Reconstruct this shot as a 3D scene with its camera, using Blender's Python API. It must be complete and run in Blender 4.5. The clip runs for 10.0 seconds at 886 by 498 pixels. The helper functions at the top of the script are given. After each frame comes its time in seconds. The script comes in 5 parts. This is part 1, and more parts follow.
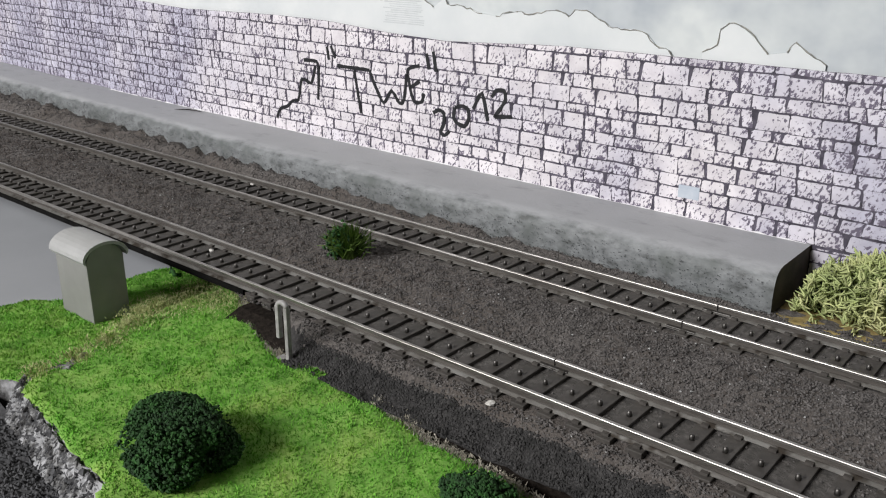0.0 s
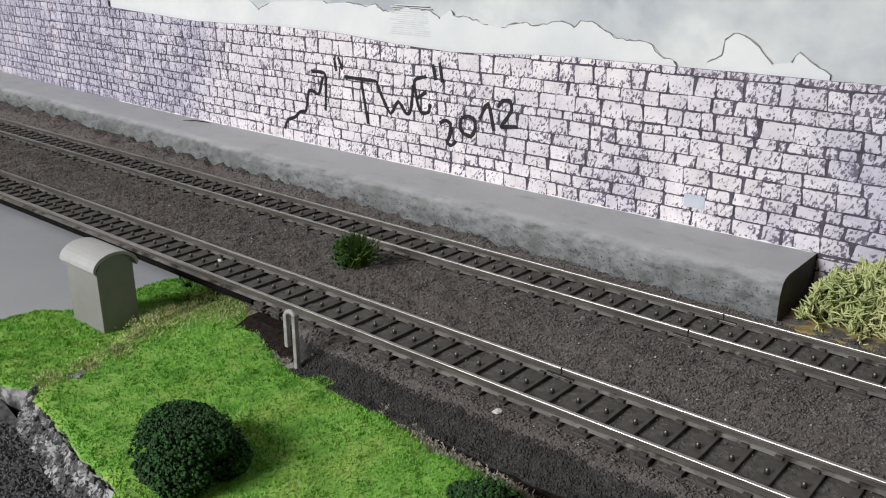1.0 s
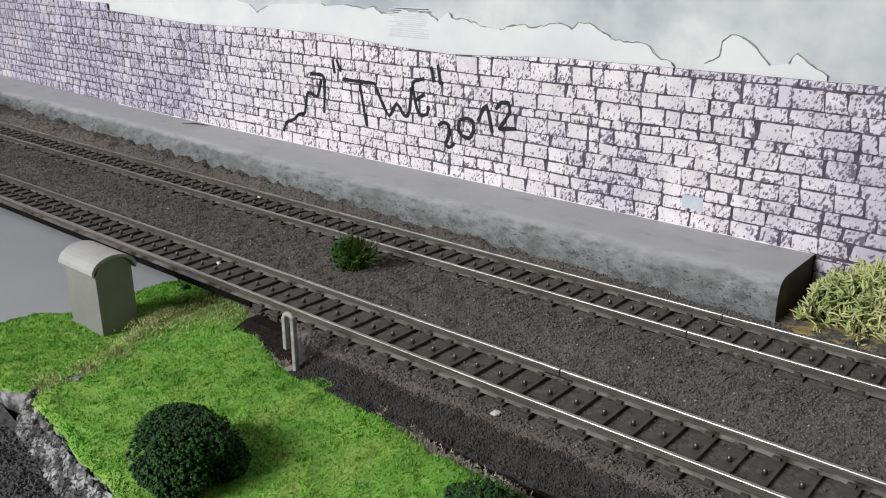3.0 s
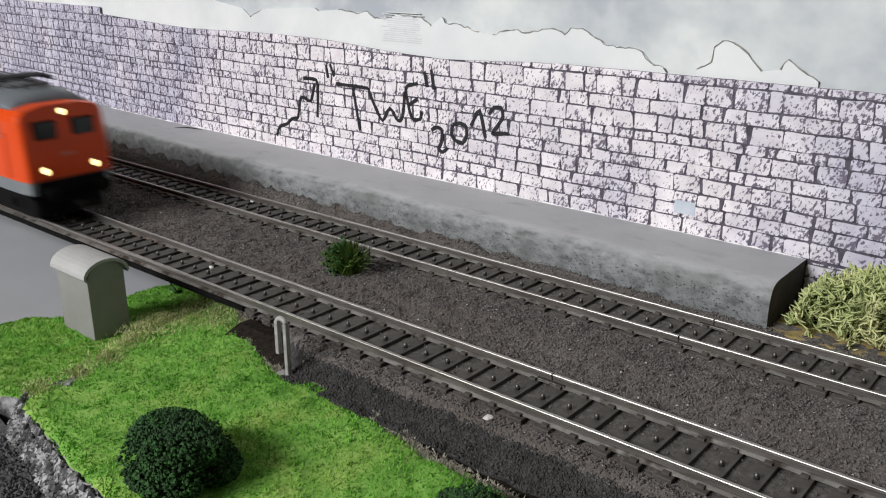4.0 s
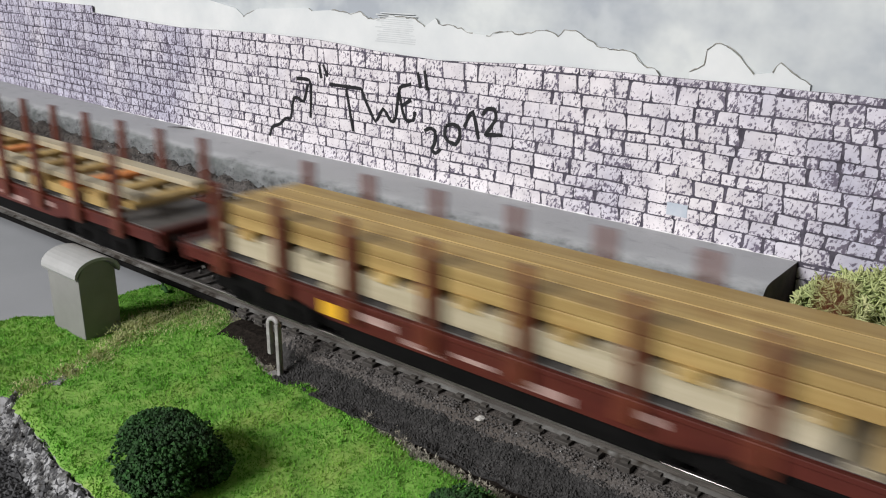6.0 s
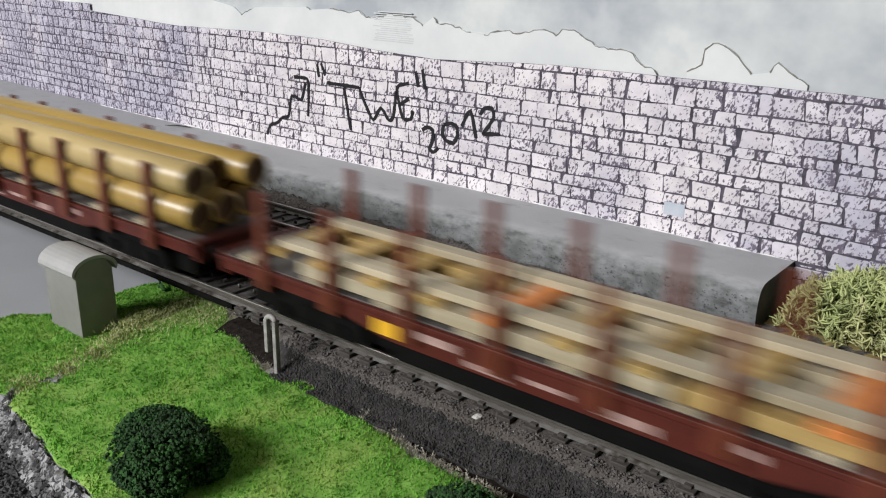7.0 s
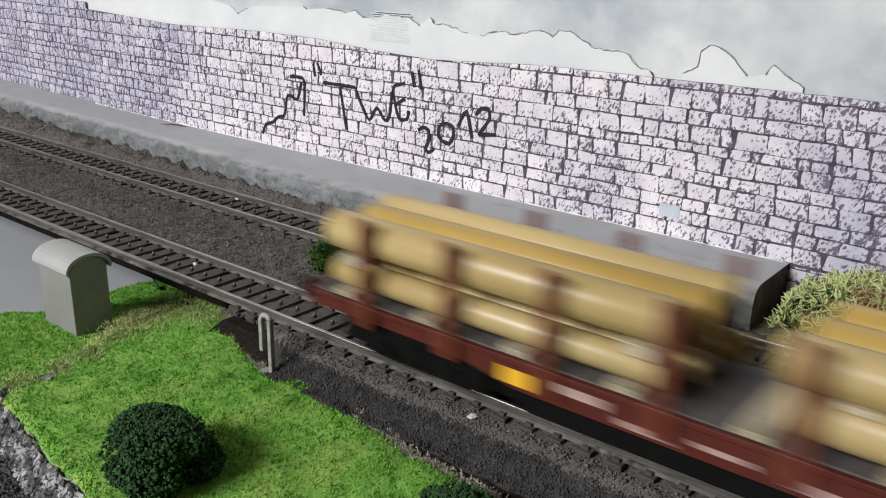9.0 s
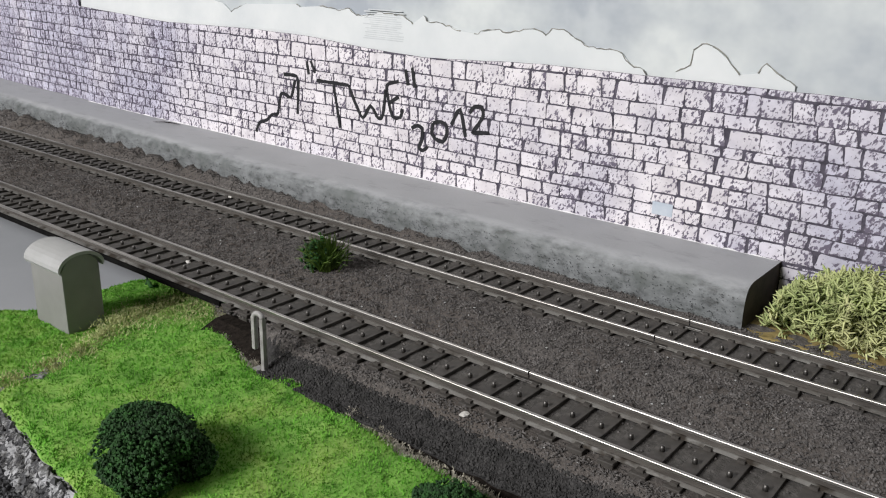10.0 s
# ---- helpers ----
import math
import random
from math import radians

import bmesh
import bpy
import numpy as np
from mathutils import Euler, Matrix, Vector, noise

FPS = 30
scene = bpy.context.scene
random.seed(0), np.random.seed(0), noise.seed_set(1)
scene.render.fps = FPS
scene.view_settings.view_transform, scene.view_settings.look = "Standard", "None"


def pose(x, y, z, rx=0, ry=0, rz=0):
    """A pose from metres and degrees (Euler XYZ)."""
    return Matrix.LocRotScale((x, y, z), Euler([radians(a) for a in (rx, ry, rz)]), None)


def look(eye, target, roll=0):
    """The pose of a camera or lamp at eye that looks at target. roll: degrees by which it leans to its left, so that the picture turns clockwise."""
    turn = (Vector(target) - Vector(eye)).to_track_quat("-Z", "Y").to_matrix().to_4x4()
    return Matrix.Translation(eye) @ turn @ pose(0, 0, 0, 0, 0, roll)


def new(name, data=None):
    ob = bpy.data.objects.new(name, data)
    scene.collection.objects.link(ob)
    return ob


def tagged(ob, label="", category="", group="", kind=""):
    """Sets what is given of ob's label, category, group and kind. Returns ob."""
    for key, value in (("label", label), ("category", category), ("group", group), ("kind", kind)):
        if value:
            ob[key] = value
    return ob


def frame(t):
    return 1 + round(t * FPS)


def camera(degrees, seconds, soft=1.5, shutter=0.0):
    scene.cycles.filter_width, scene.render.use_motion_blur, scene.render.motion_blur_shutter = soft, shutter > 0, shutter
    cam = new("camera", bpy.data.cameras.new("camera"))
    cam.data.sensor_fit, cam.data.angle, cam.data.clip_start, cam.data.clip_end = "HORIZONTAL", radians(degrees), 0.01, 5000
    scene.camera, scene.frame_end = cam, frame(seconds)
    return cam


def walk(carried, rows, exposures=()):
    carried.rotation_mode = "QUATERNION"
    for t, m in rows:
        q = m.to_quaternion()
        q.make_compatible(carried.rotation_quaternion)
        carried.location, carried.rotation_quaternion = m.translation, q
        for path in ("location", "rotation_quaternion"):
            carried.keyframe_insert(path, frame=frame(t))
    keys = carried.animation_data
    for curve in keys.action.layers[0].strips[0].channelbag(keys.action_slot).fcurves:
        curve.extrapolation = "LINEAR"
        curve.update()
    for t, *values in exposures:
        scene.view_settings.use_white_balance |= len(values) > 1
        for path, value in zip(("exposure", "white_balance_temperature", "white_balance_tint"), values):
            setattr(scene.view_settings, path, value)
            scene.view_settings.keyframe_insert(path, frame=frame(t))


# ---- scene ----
# A model railway in H0 in a room: metres, x along the tracks, z = 0 on the rail heads.
cam = camera(54.6, 10.0, soft=1.1, shutter=0.85)
PATH = [
    (0, 0.0976, -0.1499, 0.0939, 39.89, -19.88, -0.35),
    (0.5, 0.0981, -0.1502, 0.0944, 40.01, -19.61, -0.08),
    (1, 0.0986, -0.1511, 0.0944, 40.27, -19.24, -0.06),
    (1.5, 0.0988, -0.1505, 0.0942, 40.40, -19.17, -0.11),
    (2, 0.0983, -0.1511, 0.0947, 40.17, -19.22, -0.18),
    (2.5, 0.0989, -0.1509, 0.0946, 40.37, -19.20, 0.16),
    (4, 0.0993, -0.1510, 0.0945, 39.82, -18.80, -0.12),
    (4.5, 0.0991, -0.1510, 0.0946, 39.80, -18.72, -0.16),
    (5, 0.0992, -0.1513, 0.0944, 39.57, -18.76, -0.38),
    (5.5, 0.0992, -0.1510, 0.0944, 39.46, -18.73, -0.49),
    (7, 0.0993, -0.1514, 0.0940, 39.28, -18.70, -0.77),
    (7.5, 0.0992, -0.1513, 0.0941, 39.18, -18.73, -0.93),
    (8, 0.0991, -0.1515, 0.0939, 39.13, -18.63, -1.01),
    (8.5, 0.0995, -0.1514, 0.0936, 39.03, -18.62, -1.08),
    (9, 0.0991, -0.1516, 0.0935, 39.04, -18.59, -1.20),
    (9.5, 0.0996, -0.1513, 0.0936, 38.95, -18.64, -1.32),
    (10, 0.0996, -0.1513, 0.0935, 38.73, -18.70, -1.33),
]

walk(cam, [(t, pose(x, y, z, 90 + pitch, roll, yaw)) for t, x, y, z, yaw, pitch, roll in PATH])

# ---- light ----
world = bpy.data.worlds.new("room_air")
scene.world = world
world.use_nodes = True
world.node_tree.nodes["Background"].inputs[0].default_value = (0.75, 0.85, 1.0, 1)
world.node_tree.nodes["Background"].inputs[1].default_value = 1.0
scene.view_settings.exposure = 0.0


def area_lamp(name, at, target, sx, sy, watts, color):
    lamp = bpy.data.lights.new(name, "AREA")
    lamp.shape, lamp.size, lamp.size_y, lamp.energy, lamp.color = "RECTANGLE", sx, sy, watts, color
    ob = new(name, lamp)
    ob.matrix_basis = look(at, target)
    return ob


area_lamp("window_light", (-0.62, -1.69, 1.05), (-0.1, 0.02, 0.0), 0.9, 0.55, 57, (1.0, 0.99, 0.985))


# ---- materials ----
def ramp(nt, src, stops):
    n = nt.nodes.new("ShaderNodeValToRGB")
    while len(n.color_ramp.elements) < len(stops):
        n.color_ramp.elements.new(0.5)
    for e, (p, c) in zip(n.color_ramp.elements, stops):
        e.position, e.color = p, (*c, 1) if len(c) == 3 else c
    nt.links.new(src, n.inputs[0])
    return n.outputs[0]


def noise_out(nt, scale, detail=4.0, rough=0.55, stretch=(1, 1, 1)):
    tc = nt.nodes.new("ShaderNodeTexCoord")
    mp = nt.nodes.new("ShaderNodeMapping")
    mp.inputs["Scale"].default_value = stretch
    n = nt.nodes.new("ShaderNodeTexNoise")
    n.inputs["Scale"].default_value, n.inputs["Detail"].default_value, n.inputs["Roughness"].default_value = scale, detail, rough
    nt.links.new(tc.outputs["Object"], mp.inputs[0])
    nt.links.new(mp.outputs[0], n.inputs["Vector"])
    return n.outputs["Fac"]


def mixed(nt, fac, a, b, mode="MIX"):
    n = nt.nodes.new("ShaderNodeMix")
    n.data_type, n.blend_type = "RGBA", mode
    for sock, v in ((0, fac), (6, a), (7, b)):
        if isinstance(v, (int, float)):
            n.inputs[sock].default_value = v
        elif isinstance(v, tuple):
            n.inputs[sock].default_value = (*v, 1)
        else:
            nt.links.new(v, n.inputs[sock])
    return n.outputs[2]


def surface(name, stops, scale, rough=0.7, metal=0.0, bump=0.0, bump_scale=None, blotch=None, stretch=(1, 1, 1), tone=0.0, spec=0.5, rough_vary=0.0):
    """Two-scale procedural surface. stops: colour ramp over the grain; blotch: (scale, low, high, colour) of larger stains; tone: object-to-object spread."""
    m = bpy.data.materials.new(name)
    m.use_nodes = True
    nt = m.node_tree
    b = nt.nodes["Principled BSDF"]
    fac = noise_out(nt, scale, 5.0, 0.6, stretch)
    col = ramp(nt, fac, stops)
    if blotch:
        k = ramp(nt, noise_out(nt, blotch[0], 3.0, 0.6), ((blotch[1], (0, 0, 0)), (blotch[2], (1, 1, 1))))
        col = mixed(nt, k, col, blotch[3])
    if tone:
        info = nt.nodes.new("ShaderNodeObjectInfo")
        geo = nt.nodes.new("ShaderNodeNewGeometry")
        add = nt.nodes.new("ShaderNodeMath")
        add.operation = "ADD"
        nt.links.new(info.outputs["Random"], add.inputs[0])
        nt.links.new(geo.outputs["Random Per Island"], add.inputs[1])
        fr = nt.nodes.new("ShaderNodeMath")
        fr.operation = "FRACT"
        nt.links.new(add.outputs[0], fr.inputs[0])
        lo = tuple([1 - tone] * 3)
        col = mixed(nt, 1.0, col, ramp(nt, fr.outputs[0], ((0, lo), (1, (1, 1, 1)))), "MULTIPLY")
    nt.links.new(col, b.inputs["Base Color"])
    b.inputs["Roughness"].default_value, b.inputs["Metallic"].default_value = rough, metal
    b.inputs["Specular IOR Level"].default_value = spec
    if rough_vary:
        r = ramp(nt, noise_out(nt, scale * 0.6, 3.0), ((0.3, (rough,) * 3), (0.75, (min(1, rough + rough_vary),) * 3)))
        nt.links.new(r, b.inputs["Roughness"])
    if bump:
        bp = nt.nodes.new("ShaderNodeBump")
        bp.inputs["Strength"].default_value, bp.inputs["Distance"].default_value = bump, 0.0006
        nt.links.new(noise_out(nt, bump_scale or scale, 4.0, 0.65), bp.inputs["Height"])
        nt.links.new(bp.outputs[0], b.inputs["Normal"])
    return m


def glowing(name, color, strength):
    m = bpy.data.materials.new(name)
    m.use_nodes = True
    b = m.node_tree.nodes["Principled BSDF"]
    b.inputs["Base Color"].default_value = (0.9, 0.85, 0.7, 1)
    b.inputs["Emission Color"].default_value = (*color, 1)
    b.inputs["Emission Strength"].default_value = strength
    return m


def math_out(nt, op, a, c=0.0):
    n = nt.nodes.new("ShaderNodeMath")
    n.operation = op
    for k, v in enumerate((a, c)):
        if isinstance(v, (int, float)):
            n.inputs[k].default_value = v
        else:
            nt.links.new(v, n.inputs[k])
    return n.outputs[0]


def stroke_out(nt, scale, turn, stretch):
    """Noise drawn out into short slanting strokes across the sheet."""
    tc = nt.nodes.new("ShaderNodeTexCoord")
    mp = nt.nodes.new("ShaderNodeMapping")
    mp.vector_type = "TEXTURE"
    mp.inputs["Rotation"].default_value = (0, turn, 0)
    mp.inputs["Scale"].default_value = (1, 1, stretch)
    n = nt.nodes.new("ShaderNodeTexNoise")
    n.inputs["Scale"].default_value, n.inputs["Detail"].default_value, n.inputs["Roughness"].default_value = scale, 4.0, 0.62
    nt.links.new(tc.outputs["Object"], mp.inputs[0])
    nt.links.new(mp.outputs[0], n.inputs["Vector"])
    return n.outputs["Fac"]


def stone_print():
    """Printed ashlar: pale blocks with dark chisel strokes, denser towards one side of each block and bluer towards both ends of the sheet."""
    m = surface("printed_stone", ((0.3, (0.65, 0.605, 0.64)), (0.6, (0.81, 0.765, 0.795))), 160, rough=0.62, tone=0.12)
    nt = m.node_tree
    b = nt.nodes["Principled BSDF"]
    base = b.inputs["Base Color"].links[0].from_socket
    tc = nt.nodes.new("ShaderNodeTexCoord")
    sep = nt.nodes.new("ShaderNodeSeparateXYZ")
    nt.links.new(tc.outputs["Object"], sep.inputs[0])
    along = math_out(nt, "MULTIPLY", math_out(nt, "ADD", sep.outputs[0], 0.6), 1.43)
    # Print tone along the sheet; its left end also darkened to offset the lamp.
    print_shade_tone = ramp(nt, along, ((0.1, (0.75,) * 3), (0.3, (0.95,) * 3), (0.43, (0.7,) * 3), (0.52, (0.1,) * 3), (0.82, (0.1,) * 3), (0.95, (0.95,) * 3)))
    cloud = noise_out(nt, 26, 3.0, 0.6)
    worn = ramp(nt, math_out(nt, "ADD", math_out(nt, "MULTIPLY", print_shade_tone, 0.5), cloud), ((0.55, (0, 0, 0)), (0.95, (1, 1, 1))))
    base = mixed(nt, worn, base, mixed(nt, 1.0, base, (0.68, 0.7, 0.81), "MULTIPLY"))
    info = nt.nodes.new("ShaderNodeObjectInfo")
    geo = nt.nodes.new("ShaderNodeNewGeometry")
    rnd = math_out(nt, "FRACT", math_out(nt, "ADD", math_out(nt, "MULTIPLY", info.outputs["Random"], 7.3), math_out(nt, "MULTIPLY", geo.outputs["Random Per Island"], 5.1)))
    uv = nt.nodes.new("ShaderNodeSeparateXYZ")
    nt.links.new(tc.outputs["UV"], uv.inputs[0])
    side = math_out(nt, "MAXIMUM", uv.outputs[0], math_out(nt, "SUBTRACT", 1.0, uv.outputs[1]))
    side = ramp(nt, side, ((0.5, (0, 0, 0)), (1.0, (1, 1, 1))))
    marks = math_out(nt, "SUBTRACT", stroke_out(nt, 1150, 0.5, 1.7), math_out(nt, "MULTIPLY", math_out(nt, "SUBTRACT", rnd, 0.5), 0.075))
    marks = math_out(nt, "SUBTRACT", marks, math_out(nt, "MULTIPLY", worn, 0.045))
    marks = math_out(nt, "SUBTRACT", marks, math_out(nt, "MULTIPLY", side, 0.075))
    dark = ramp(nt, marks, ((0.37, (1, 1, 1)), (0.42, (0, 0, 0))))
    nt.links.new(mixed(nt, dark, base, (0.13, 0.11, 0.155)), b.inputs["Base Color"])
    return m


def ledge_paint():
    """Smooth grey paint on top; mottled and darker below, with a ragged, cloudy edge."""
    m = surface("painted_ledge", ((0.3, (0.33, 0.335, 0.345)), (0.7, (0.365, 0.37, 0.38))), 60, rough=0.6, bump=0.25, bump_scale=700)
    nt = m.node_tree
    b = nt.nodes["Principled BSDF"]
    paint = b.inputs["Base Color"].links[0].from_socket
    lower_tone = ramp(nt, noise_out(nt, 330, 5.0, 0.65, (0.55, 1, 1)), ((0.33, (0.07, 0.073, 0.073)), (0.45, (0.15, 0.158, 0.162)), (0.62, (0.215, 0.225, 0.23))))
    lower_tone = mixed(nt, ramp(nt, noise_out(nt, 70, 3.0, 0.6), ((0.48, (0, 0, 0)), (0.7, (1, 1, 1)))), lower_tone, (0.1, 0.11, 0.106))
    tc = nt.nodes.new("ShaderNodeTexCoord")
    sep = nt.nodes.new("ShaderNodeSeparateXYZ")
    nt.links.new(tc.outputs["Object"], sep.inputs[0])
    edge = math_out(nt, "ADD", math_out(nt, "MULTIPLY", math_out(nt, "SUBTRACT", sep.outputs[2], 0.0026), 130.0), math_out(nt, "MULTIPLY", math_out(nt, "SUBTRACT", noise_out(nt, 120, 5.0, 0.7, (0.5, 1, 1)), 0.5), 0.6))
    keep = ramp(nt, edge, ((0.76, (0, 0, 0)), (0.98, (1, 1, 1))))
    nt.links.new(mixed(nt, keep, lower_tone, paint), b.inputs["Base Color"])
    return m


STONE = stone_print()
MORTAR = surface("printed_mortar", ((0.35, (0.035, 0.03, 0.045)), (0.65, (0.1, 0.088, 0.12))), 300, rough=0.7)
PAPER_EDGE = surface("paper_edge", ((0.3, (0.7, 0.69, 0.7)), (0.7, (0.8, 0.79, 0.8))), 200, rough=0.8)
INK = surface("marker_ink", ((0.3, (0.008, 0.008, 0.01)), (0.7, (0.02, 0.02, 0.024))), 500, rough=0.45)
SKY = surface("printed_sky", ((0.36, (0.36, 0.39, 0.43)), (0.48, (0.49, 0.52, 0.535)), (0.6, (0.62, 0.645, 0.64))), 17, rough=0.6, blotch=(60, 0.6, 0.8, (0.5, 0.53, 0.55)), stretch=(1, 1, 1.3))
SNOW = surface("printed_mountain", ((0.35, (0.6, 0.625, 0.635)), (0.65, (0.7, 0.715, 0.715))), 30, rough=0.6)
STREAK = surface("faint_print_streak", ((0.3, (0.5, 0.52, 0.53)), (0.7, (0.6, 0.62, 0.63))), 300, rough=0.6)
RIDGE_LINE = surface("printed_ridge_line", ((0.3, (0.12, 0.12, 0.11)), (0.7, (0.35, 0.34, 0.3))), 300, rough=0.7)
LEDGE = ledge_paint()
# Dark brown end; the shade on this side is put into the colour.
LEDGE_END = surface("shaded_ledge_end", ((0.3, (0.03, 0.024, 0.018)), (0.7, (0.07, 0.055, 0.04))), 200, rough=0.9, bump=0.4)
SLOPE = surface("dark_scatter", ((0.3, (0.015, 0.014, 0.014)), (0.5, (0.032, 0.03, 0.03)), (0.7, (0.065, 0.062, 0.061))), 700, rough=0.95, bump=1.0, bump_scale=900)
TRACK_BED = surface("track_bed_fill", ((0.3, (0.042, 0.038, 0.035)), (0.5, (0.075, 0.069, 0.064)), (0.7, (0.12, 0.111, 0.104))), 600, rough=0.9, bump=0.7, bump_scale=900)
CRUMB = surface("ledge_crumb", ((0.3, (0.09, 0.093, 0.095)), (0.7, (0.15, 0.157, 0.16))), 300, rough=0.95, tone=0.4)
BALLAST = surface("ballast_bed", ((0.3, (0.055, 0.048, 0.045)), (0.5, (0.105, 0.094, 0.088)), (0.7, (0.18, 0.163, 0.153))), 900, rough=0.95, bump=1.0, bump_scale=1100, blotch=(22, 0.42, 0.66, (0.1, 0.085, 0.075)))
SLOPE_GRAIN = surface("dark_grain", ((0.3, (0.025, 0.024, 0.024)), (0.7, (0.07, 0.067, 0.066))), 300, rough=0.95, tone=0.6)
GRAIN = surface("ballast_grain", ((0.3, (0.085, 0.077, 0.074)), (0.7, (0.18, 0.166, 0.159))), 300, rough=0.9, tone=0.6)
CLOD = surface("brown_clod", ((0.3, (0.045, 0.036, 0.032)), (0.7, (0.13, 0.112, 0.1))), 500, rough=0.95, tone=0.55)
SOIL = surface("dark_soil", ((0.3, (0.008, 0.0065, 0.0055)), (0.7, (0.03, 0.024, 0.02))), 700, rough=0.95, bump=1.0, spec=0.08)
GRAVEL = surface("dark_gravel", ((0.35, (0.03, 0.03, 0.032)), (0.65, (0.1, 0.1, 0.105))), 420, rough=0.95, bump=1.0)
SLEEPER = surface("sleeper_plastic", ((0.3, (0.045, 0.04, 0.036)), (0.7, (0.085, 0.076, 0.068))), 400, rough=0.6, bump=0.3, tone=0.25, blotch=(260, 0.6, 0.75, (0.12, 0.11, 0.1)))
RAIL = surface("nickel_rail", ((0.35, (0.34, 0.315, 0.29)), (0.65, (0.5, 0.485, 0.46))), 120, rough=0.38, metal=1.0, stretch=(0.08, 1, 1), rough_vary=0.1)
RAIL_FOOT = surface("worn_rail_foot", ((0.35, (0.34, 0.32, 0.3)), (0.65, (0.55, 0.54, 0.52))), 260, rough=0.42, metal=1.0, stretch=(0.3, 1, 1), rough_vary=0.08, blotch=(150, 0.52, 0.66, (0.13, 0.112, 0.095)))
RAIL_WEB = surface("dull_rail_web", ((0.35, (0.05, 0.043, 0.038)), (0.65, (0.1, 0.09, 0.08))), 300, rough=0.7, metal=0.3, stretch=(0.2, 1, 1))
STUD = surface("contact_stud_steel", ((0.3, (0.09, 0.085, 0.08)), (0.7, (0.22, 0.21, 0.2))), 900, rough=0.5, metal=1.0)
DECK = surface("black_deck", ((0.3, (0.004, 0.004, 0.004)), (0.7, (0.01, 0.0095, 0.009))), 300, rough=0.9, spec=0.05)
BOARD = surface("grey_baseboard", ((0.3, (0.34, 0.35, 0.37)), (0.7, (0.39, 0.4, 0.42))), 20, rough=0.6, bump=0.1, bump_scale=200)
GRASS = surface("flocked_turf", ((0.3, (0.1, 0.24, 0.03)), (0.5, (0.18, 0.38, 0.06)), (0.7, (0.27, 0.47, 0.1))), 120, rough=0.95, bump=0.6, bump_scale=500, blotch=(60, 0.48, 0.72, (0.27, 0.4, 0.09)))
BLADE = surface("grass_fibre", ((0.34, (0.095, 0.28, 0.03)), (0.5, (0.16, 0.42, 0.05)), (0.66, (0.23, 0.5, 0.08))), 150, rough=0.9, tone=0.18, spec=0.15, blotch=(60, 0.48, 0.72, (0.24, 0.43, 0.07)))
STRAW = surface("dry_grass", ((0.3, (0.42, 0.48, 0.17)), (0.7, (0.6, 0.61, 0.32))), 300, rough=0.95, bump=0.8, tone=0.3)
PALE_STONE = surface("pale_chip", ((0.3, (0.42, 0.4, 0.37)), (0.7, (0.62, 0.6, 0.57))), 600, rough=0.85, bump=0.5)
ROCK = surface("plaster_rock", ((0.4, (0.04, 0.038, 0.038)), (0.48, (0.18, 0.178, 0.176)), (0.57, (0.43, 0.43, 0.44))), 210, rough=0.9, bump=0.8, bump_scale=400, tone=0.35)
BUSH = surface("dark_foam_leaf", ((0.3, (0.006, 0.036, 0.005)), (0.7, (0.03, 0.125, 0.016))), 200, rough=0.85, tone=0.6)
TUFT = surface("green_tuft", ((0.3, (0.045, 0.11, 0.012)), (0.7, (0.2, 0.32, 0.05))), 300, rough=0.8, tone=0.5)
LICHEN = surface("pale_lichen", ((0.3, (0.34, 0.44, 0.16)), (0.5, (0.52, 0.57, 0.25)), (0.7, (0.68, 0.66, 0.34))), 55, rough=0.8, tone=0.35)
SAND = surface("sandy_ground", ((0.3, (0.18, 0.13, 0.04)), (0.7, (0.38, 0.29, 0.12))), 400, rough=0.95, bump=0.8)
HUT_WALL = surface("hut_plastic", ((0.3, (0.205, 0.203, 0.192)), (0.7, (0.245, 0.243, 0.23))), 120, rough=0.5, bump=0.1)
HUT_ROOF = surface("hut_roof_plastic", ((0.3, (0.34, 0.34, 0.335)), (0.7, (0.4, 0.4, 0.395))), 150, rough=0.5)
POST = surface("grey_post", ((0.3, (0.2, 0.19, 0.185)), (0.7, (0.38, 0.37, 0.36))), 500, rough=0.5)
RED = surface("traffic_red_paint", ((0.3, (0.58, 0.052, 0.003)), (0.7, (0.64, 0.064, 0.004))), 60, rough=0.36, spec=0.3)
LOCO_GREY = surface("loco_grey_paint", ((0.3, (0.135, 0.15, 0.16)), (0.7, (0.175, 0.19, 0.2))), 150, rough=0.45, blotch=(90, 0.6, 0.8, (0.16, 0.17, 0.18)))
ROOF_GREY = surface("loco_roof_grey", ((0.3, (0.11, 0.125, 0.138)), (0.7, (0.155, 0.17, 0.185))), 100, rough=0.4)
ROOF_LIGHT = surface("light_roof_panel", ((0.3, (0.24, 0.26, 0.29)), (0.7, (0.31, 0.33, 0.36))), 110, rough=0.4)
GLASS_DARK = surface("tinted_window", ((0.3, (0.012, 0.014, 0.014)), (0.7, (0.03, 0.033, 0.032))), 100, rough=0.12)
BLACK = surface("black_plastic", ((0.3, (0.003, 0.003, 0.003)), (0.7, (0.008, 0.0075, 0.0075))), 300, rough=0.7, spec=0.06)
WHEEL = surface("wheel_steel", ((0.3, (0.03, 0.028, 0.026)), (0.7, (0.08, 0.076, 0.072))), 300, rough=0.5, metal=1.0)
PANTO = surface("pantograph_metal", ((0.3, (0.05, 0.05, 0.055)), (0.7, (0.1, 0.1, 0.105))), 300, rough=0.5, metal=0.3)
